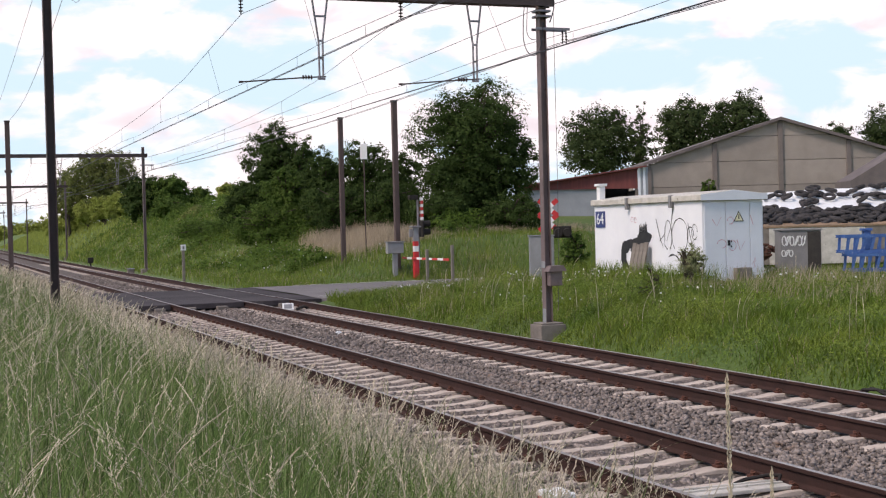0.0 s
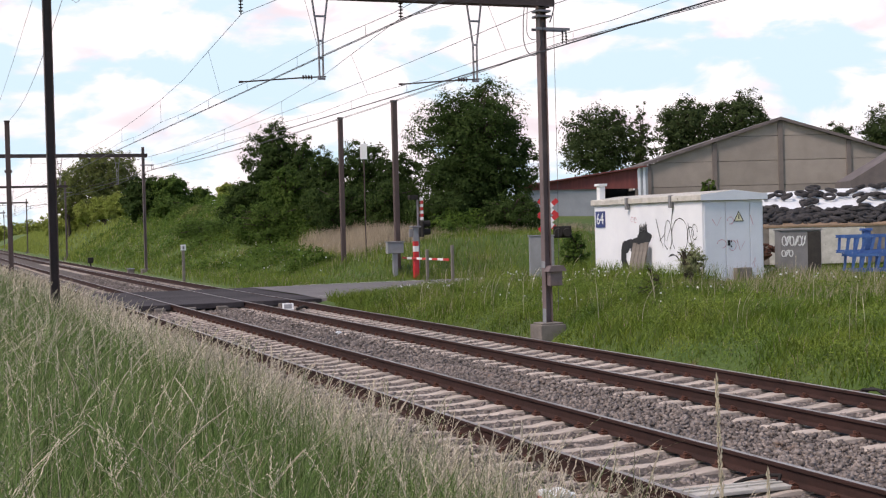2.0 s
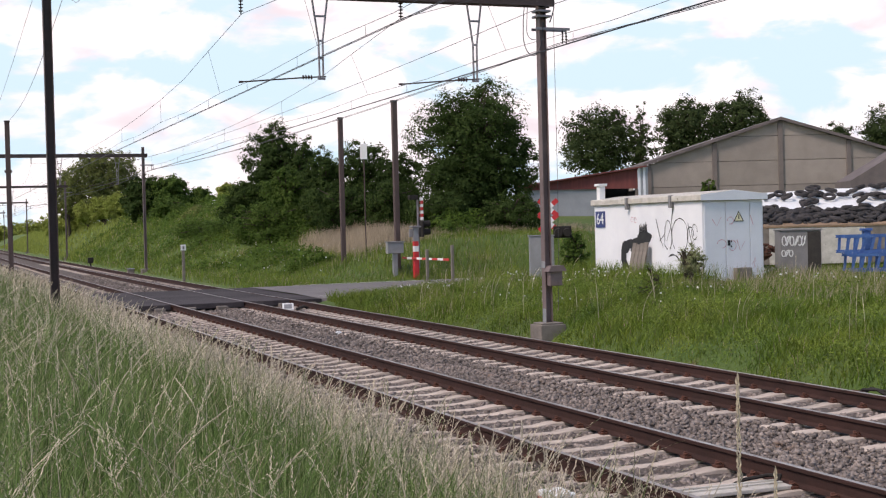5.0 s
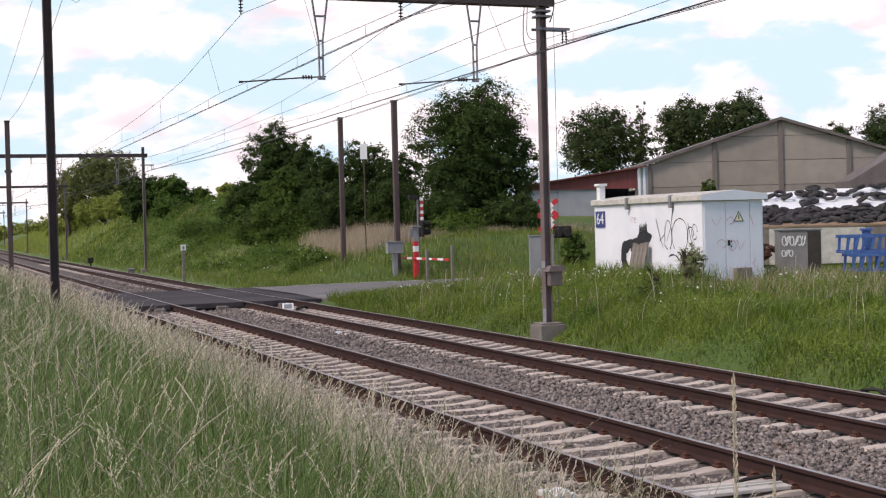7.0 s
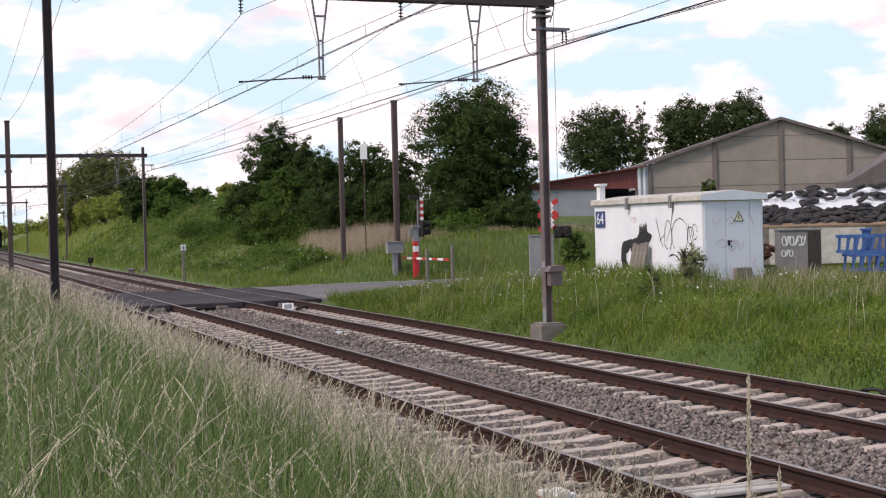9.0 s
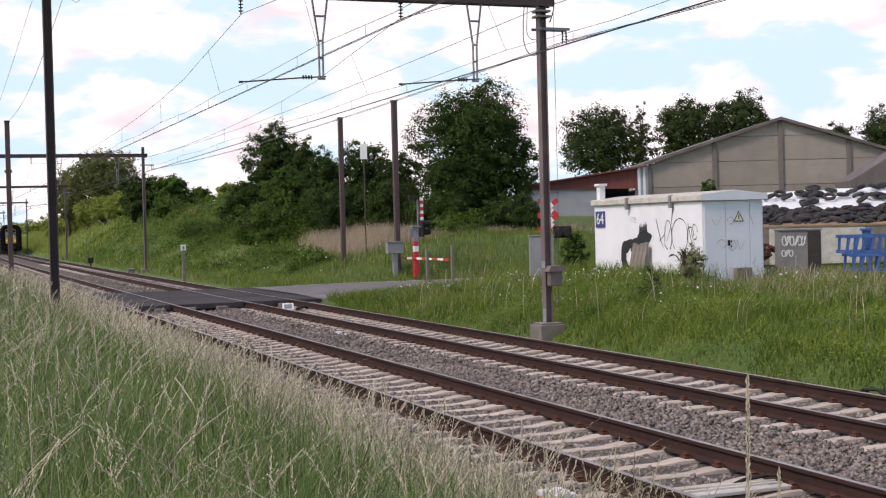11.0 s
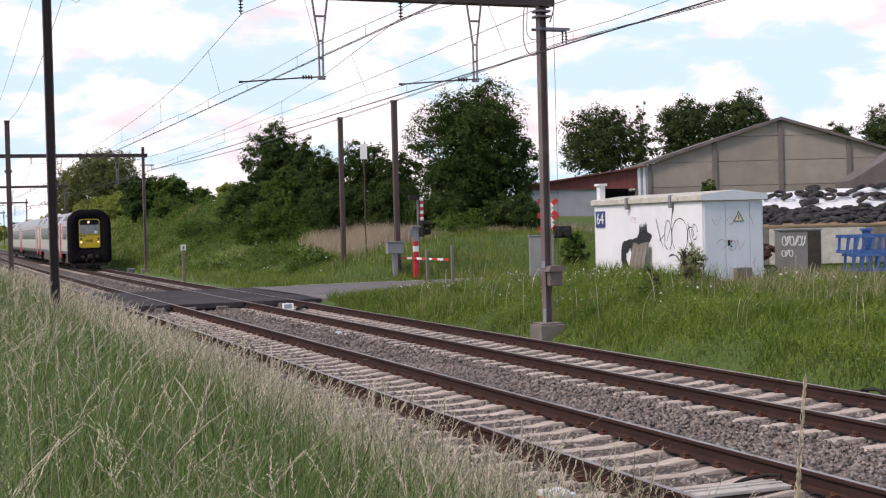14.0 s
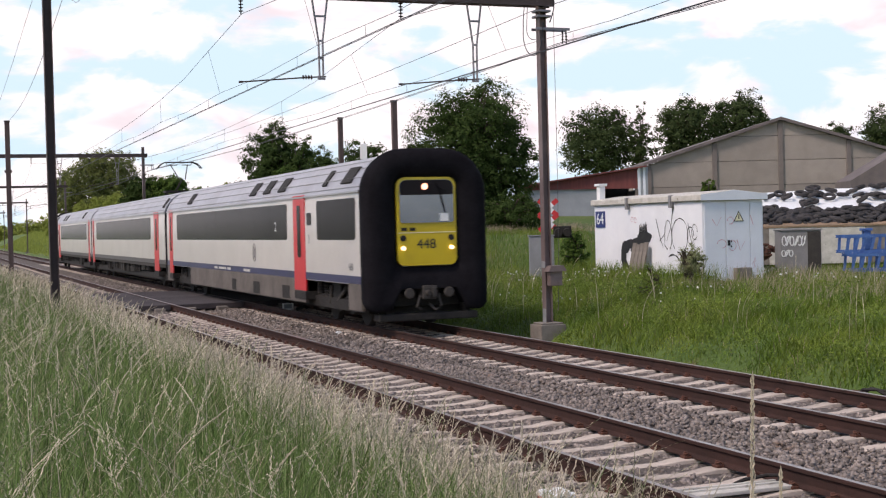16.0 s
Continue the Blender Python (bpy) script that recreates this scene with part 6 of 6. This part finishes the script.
blades("cutting_grass", b_[~tan], h_[~tan], wd[~tan] * rng_.uniform(0.8, 1.6, (~tan).sum()), rng_.uniform(0.2, 0.7, (~tan).sum()), GRASS_LUSH, "rough green grass covering the cutting slope", 2)
blades("cutting_straw", b_[tan], h_[tan] * 1.1, wd[tan] * rng_.uniform(0.6, 1.0, tan.sum()), rng_.uniform(0.1, 0.5, tan.sum()), STRAW, "tall dry tan grass on the cutting slope", 2)
o, w = line_points(4600, 11.2, 14.6, 59.5, 70, 1.0)
blades("tan_grass", rooted(o, w), rng_.uniform(0.55, 1.1, len(o)), rng_.uniform(0.014, 0.026, len(o)), rng_.uniform(0.1, 0.5, len(o)), STRAW, "patch of tall dry tan grass above the road", 2)
o, w = line_points(4500, 14.5, 24, 60, 66, 1.0)
keep = patchy(o, w, 0.5, 51.0) > -0.15
o, w = o[keep], w[keep]
blades("tan_grass", rooted(o, w), rng_.uniform(0.3, 0.6, len(o)), rng_.uniform(0.014, 0.026, len(o)), rng_.uniform(0.1, 0.5, len(o)), STRAW, "dry tan grass below the tall tree", 2)
o, w = line_points(5000, 4.85, 8.0, 39.3, 43.0, 1.0)
blades("verge_grass", rooted(o, w), rng_.uniform(0.12, 0.5, len(o)), rng_.uniform(0.012, 0.022, len(o)), rng_.uniform(0.2, 0.8, len(o)), GRASS_LUSH, "grass verge at the road edge", 2)
o, w = line_points(16000, 5.8, 22, 135, 330, 1.0)
blades("far_grass", rooted(o, w), rng_.uniform(0.3, 0.7, len(o)), rng_.uniform(0.06, 0.1, len(o)), rng_.uniform(0.2, 0.7, len(o)), LEAF_PALE, "pale yellow-green grass on the distant cutting", 2)
# yard verge behind the kiosk
o, w = line_points(16000, 15, 30, 30, 56, 1.0)
keep = in_view(o, w) & ~((o > 12.9) & (o < 15.1) & (w > 32.8) & (w < 39.5))
o, w = o[keep], w[keep]
blades("yard_grass", rooted(o, w), rng_.uniform(0.1, 0.4, len(o)), rng_.uniform(0.015, 0.03, len(o)), rng_.uniform(0.1, 0.6, len(o)), GRASS_LUSH, "rough grass round the farm yard", 2)

o, w = line_points(5200, 13.6, 19.5, 28.5, 36.5, 1.0)
keep = in_view(o, w) & ~((o > 12.9) & (o < 15.2) & (w > 32.7))
o, w = o[keep], w[keep]
tan = rng_.random(len(o)) < 0.45
b_, h_ = rooted(o, w), rng_.uniform(0.2, 0.65, len(o))
blades("yard_edge_grass", b_[~tan], h_[~tan], rng_.uniform(0.012, 0.022, (~tan).sum()), rng_.uniform(0.1, 0.6, (~tan).sum()), GRASS_LUSH, "tall rough grass before the cabinet and racks", 2)
blades("yard_edge_straw", b_[tan], h_[tan] * 1.1, rng_.uniform(0.009, 0.016, tan.sum()), rng_.uniform(0.1, 0.5, tan.sum()), STRAW, "brown seeding grass before the cabinet and racks", 2)

# brambles on the cutting slope, weeds on the bank
o, w = line_points(90000, 6.5, 18, 60, 150, 1.6)
pt = patchy(o, w, 0.28, 12.0) + 0.5 * patchy(o, w, 0.8, 14.0) + 0.05 * (o - 10)
keep = in_view(o, w) & (pt > 0.02) & ~((o > 10.6) & (o < 15.8) & (w < 69))
o, w, pt = o[keep], w[keep], pt[keep]
p = rooted(o, w) + np.stack([0 * o, 0 * o, np.clip(pt * 2.4, 0.15, 1.3) * rng_.uniform(0.35, 1.0, len(o))], 1)
up_ = np.tile(np.array([-0.25, -0.35, 0.8]), (len(o), 1))
half_ = rng_.uniform(0, 1, len(o)) < 0.5
tagged(quads("bramble_leaves", p[half_], np.float64(0.075), LEAF_MID, None, 1.0, 0.6, up_[half_]), "bramble mounds spread over the cutting slope", "brambles", kind="stuff")
tagged(quads("nettle_leaves", p[~half_], np.float64(0.075), WEED, None, 1.0, 0.6, up_[~half_]), "green nettle leaves among the brambles", "nettles", kind="stuff")
o, w = line_points(110000, 5.6, 13, 11, 42.5, 0.9)
pt = patchy(o, w, 0.6, 21.0) + 0.6 * patchy(o, w, 1.8, 23.0)
keep = in_view(o, w) & (pt > -0.05)
o, w, pt = o[keep], w[keep], pt[keep]
p = rooted(o, w) + np.stack([0 * o, 0 * o, np.clip(0.14 + pt * 0.85, 0.1, 0.7) * rng_.uniform(0.3, 1.0, len(o))], 1)
up_ = np.tile(np.array([-0.2, -0.4, 0.8]), (len(o), 1))
tagged(quads("bank_weeds", p, np.float64(0.023), GRASS_LUSH, None, 1.0, 0.5, up_), "broad-leaved weeds growing in the bank grass", "weeds", kind="stuff")
o, w = line_points(45, 6.0, 13, 13, 42.5, 1.0)
keep = in_view(o, w)
o, w = o[keep], w[keep]
stalks("bank_stalks", rooted(o, w), rng_.uniform(0.6, 1.0, len(o)), rng_.uniform(0.05, 0.35, len(o)), "tall pale seeding stems in the bank grass", STALKS)
o, w = line_points(2200, 12.1, 12.95, 31.5, 41, 1.0)
blades("kiosk_weeds", rooted(o, w), rng_.uniform(0.25, 0.75, len(o)), rng_.uniform(0.012, 0.022, len(o)), rng_.uniform(0.05, 0.4, len(o)), GRASS_LUSH, "tall weeds against the kiosk wall", 2)

# small white flowers
o, w = line_points(900, 6.8, 16, 24, 52, 0.6)
keep = in_view(o, w) & (patchy(o, w, 0.5, 5.0) > -0.05) & ~((w > 42.5) & (w < 54))
p = rooted(o[keep], w[keep]) + np.array([0, 0, 0.42])
tagged(quads("white_flowers", p, np.float64(0.026), PETAL, None, 2.0, 0.9), "scattered small white meadow flowers", "flowers", kind="stuff")
o, w = line_points(70, 7, 12, 55, 75, 1.0)
p = rooted(o, w) + np.array([0, 0, 0.5])
tagged(quads("white_flowers", p, np.float64(0.035), PETAL, None, 2.0, 0.9), "white flower umbels on the cutting slope", "flowers", kind="stuff")


# ---- ballast stones ----
def stones(name, n, w0, w1, r, label, o0=-3.1, o1=5.6):
    o = rng_.uniform(o0, o1, n)
    w = rng_.uniform(w0, w1, n)
    z_ = np.interp(o, [-3.4, -2.6, -2.15, -1.9, -1.3, 0.4, 1.1, 1.9, 4.25, 4.6, 5.5, 5.62], [-0.62, -0.34, -0.2, -0.185, -0.205, -0.215, -0.25, -0.215, -0.215, -0.24, -0.49, -0.62])
    keep = np.ones(n, bool)
    for rail_o in (-GAUGE, 0.0, APART - GAUGE, APART):
        keep &= np.abs(o - rail_o) > 0.085
    for c, sh_, half in ((NEAR, 0.0, 1.24), (FAR, 0.27, 1.13)):
        ph = np.abs((w + 1.8 - sh_ + 0.3) % 0.6 - 0.3)
        keep &= ~((np.abs(o - c) < half) & (ph < 0.112))
    z_ = z_ - 0.025 * ((np.abs(o - NEAR) < 0.72) | (np.abs(o - FAR) < 0.9)) + 0.01 * ((np.abs(o - FAR) > 1.1) & (np.abs(o - FAR) < 1.5))
    o, w, z_ = o[keep], w[keep], z_[keep]
    n = len(o)
    c = np.array([at(float(a), float(b), float(d)) for a, b, d in zip(o, w, z_)])
    rr = r * rng_.uniform(0.55, 1.35, n)
    c[:, 2] += rng_.uniform(-0.2, 0.75, n) * rr
    dirs = np.array([(1, 0, 0), (0, 1, 0), (-1, 0, 0), (0, -1, 0), (0, 0, 1), (0, 0, -1)], float)
    q = rng_.normal(size=(n, 4))
    q /= np.linalg.norm(q, axis=1)[:, None]
    a, b, d, e = q.T
    R = np.stack([np.stack([1 - 2 * (d * d + e * e), 2 * (b * d - a * e), 2 * (b * e + a * d)], 1),
                  np.stack([2 * (b * d + a * e), 1 - 2 * (b * b + e * e), 2 * (d * e - a * b)], 1),
                  np.stack([2 * (b * e - a * d), 2 * (d * e + a * b), 1 - 2 * (b * b + d * d)], 1)], 1)
    v = dirs[None] * rng_.uniform(0.65, 1.25, (n, 6, 1)) + rng_.normal(size=(n, 6, 3)) * 0.16
    v = np.einsum("nij,nkj->nki", R, v) * rr[:, None, None]
    v[:, :, 2] *= 0.8
    v += c[:, None, :]
    f = np.array([(0, 1, 4), (1, 2, 4), (2, 3, 4), (3, 0, 4), (1, 0, 5), (2, 1, 5), (3, 2, 5), (0, 3, 5)])
    faces = (f[None] + (np.arange(n) * 6)[:, None, None]).reshape(-1, 3)
    return tagged(mesh_np(name, v.reshape(-1, 3), faces, STONE), label, "ballast", kind="stuff")


stones("ballast_stones", 66000, 8.0, 24.0, 0.032, "loose grey and brown crushed ballast stones")
stones("ballast_stones", 30000, 24.0, 42.6, 0.038, "loose grey crushed ballast stones")
stones("ballast_stones", 7000, 54.5, 85.0, 0.05, "loose grey crushed ballast stones")


# ---- swaying foreground stalks ----
def tall_stalk(name, x, y, z0, length, label, stem=STALKS, thick=1.0, bow=0.0):
    """A stalk with a seed head; bow: how far its tip hangs over to the side."""
    s = thing(name, pose(x, y, z0), label, "grass stalk", "swaying stalks")
    spine = lambda t: Vector((bow * t ** 3, 0.25 * bow * t ** 3, length * t * (1 - 0.25 * abs(bow) * t)))
    bm = bmesh.new()
    tube(bm, [Vector((0, 0, -0.05))] + [spine(k / 8) for k in range(1, 8)], [0.003 - 0.0002 * k for k in range(8)], 5)
    part("stem", bm, stem, s)
    bm = bmesh.new()
    n = 46
    for i in range(n):
        t = i / n
        a = i * 2.4
        p, q = spine(0.83 + 0.165 * t), spine(0.845 + 0.165 * t)
        r = 0.009 * thick * (1 - t * 0.75) * random.uniform(0.5, 1.2)
        side = Vector((math.cos(a), math.sin(a), 0))
        tip = q + side * r
        d = Vector((-side.y, side.x, 0)) * 0.0028 * thick
        mid = (tip + p) / 2 + side * 0.003
        v = [bm.verts.new(c) for c in (p, mid - d, tip, mid + d, (p + tip) / 2)]
        for f in ((0, 1, 4), (1, 2, 4), (2, 3, 4), (3, 0, 4)):
            bm.faces.new([v[k] for k in f])
    part("seed_head", bm, STALKS, s, "pale straw seed head")
    return s


STALK = tall_stalk("grass_stalk", 0.555, 2.6, 0.47, 1.472, "tall pale grass stalk with a narrow seed head", thick=0.75)
STALK_LOW = tall_stalk("grass_stalk", 0.625, 2.6, 0.46, 1.3, "shorter pale grass stalk with a seed head", thick=0.75)

SWAYING = []
for k in range(44):
    o_, w_ = -4.2 - 3.4 * random.random(), 4.2 + 8.0 * random.random()
    q = at(o_, w_)
    if q.y < 4.6 or abs(q.x) > 0.33 * q.y:
        continue
    SWAYING.append((tall_stalk("grass_stalk", q.x, q.y, ground_z(o_, w_) - 0.05, random.uniform(0.8, 1.15), "pale seeding grass stalk bending in the wind", random.choice((GRASS, GRASS_PALE, STALKS)), random.uniform(0.6, 1.1), random.uniform(-0.2, 0.4)), random.uniform(0, 6), random.uniform(-9, 11)))


# ---- motion of things ----
def along(t):
    """How far along the line the train's nose is at t seconds."""
    u = 16.0 - t
    return 27.85 + 32.4 * u + 0.25 * u * u


def motions():
    for c, back in ((LEAD, 0.0), (MIDDLE, CAR_LEN), (TAIL, 2 * CAR_LEN)):
        rows = []
        for i in range(33):
            t = i * 0.5
            w = along(t) + back
            a, b = at(FAR, w + 3.3), at(FAR, w + CAR_LEN - 3.3)
            ang = math.degrees(math.atan2(-(b.x - a.x), b.y - a.y))
            p = a - (b - a).normalized() * 3.3
            rows.append((t, pose(p.x, p.y, 0, 0, 0, ang)))
        walk(c, rows)
    # the foreground stalks sway in the wind: seconds and the tip's sideways place
    sway = [(0, 1281), (0.5, 1309), (1, 1287), (1.5, 1226), (2, 1262), (2.5, 1335), (3, 1314), (3.5, 1303), (4, 1316), (5, 1300), (6.5, 1316), (7, 1293), (7.5, 1297), (8, 1307),
            (8.5, 1284), (9, 1320), (10, 1310), (11.5, 1335), (12, 1363), (12.5, 1390), (13, 1396), (13.5, 1400), (14, 1422), (14.5, 1377), (15, 1385), (15.5, 1350), (16, 1327)]
    for s, x0, gain, length in ((STALK, 0.555, 1.0, 1.49), (STALK_LOW, 0.625, 0.35, 1.31)):
        m = s.matrix_basis.copy()
        rows = []
        for t, px in sway:
            d = ((px - 784) / FOV * 2.6 - 0.555) * gain
            rows.append((t, m @ pose(0, 0, 0, 0, math.degrees(math.asin(d / length)), 0)))
        walk(s, rows)
    walk(SKYSHEET, [(0, pose(6, 1500, 0)), (16, pose(-6, 1500, 0))])
    for s, phase, tilt in SWAYING:
        m = s.matrix_basis.copy()
        rows = []
        for i in range(27):
            u = min(16.0, i * 0.62)
            rows.append((u, m @ pose(0, 0, 0, tilt * 0.3, tilt + 1.3 * math.sin(2.1 * u + phase) + 0.7 * math.sin(3.7 * u + 2 * phase), 0)))
        walk(s, rows)


motions()
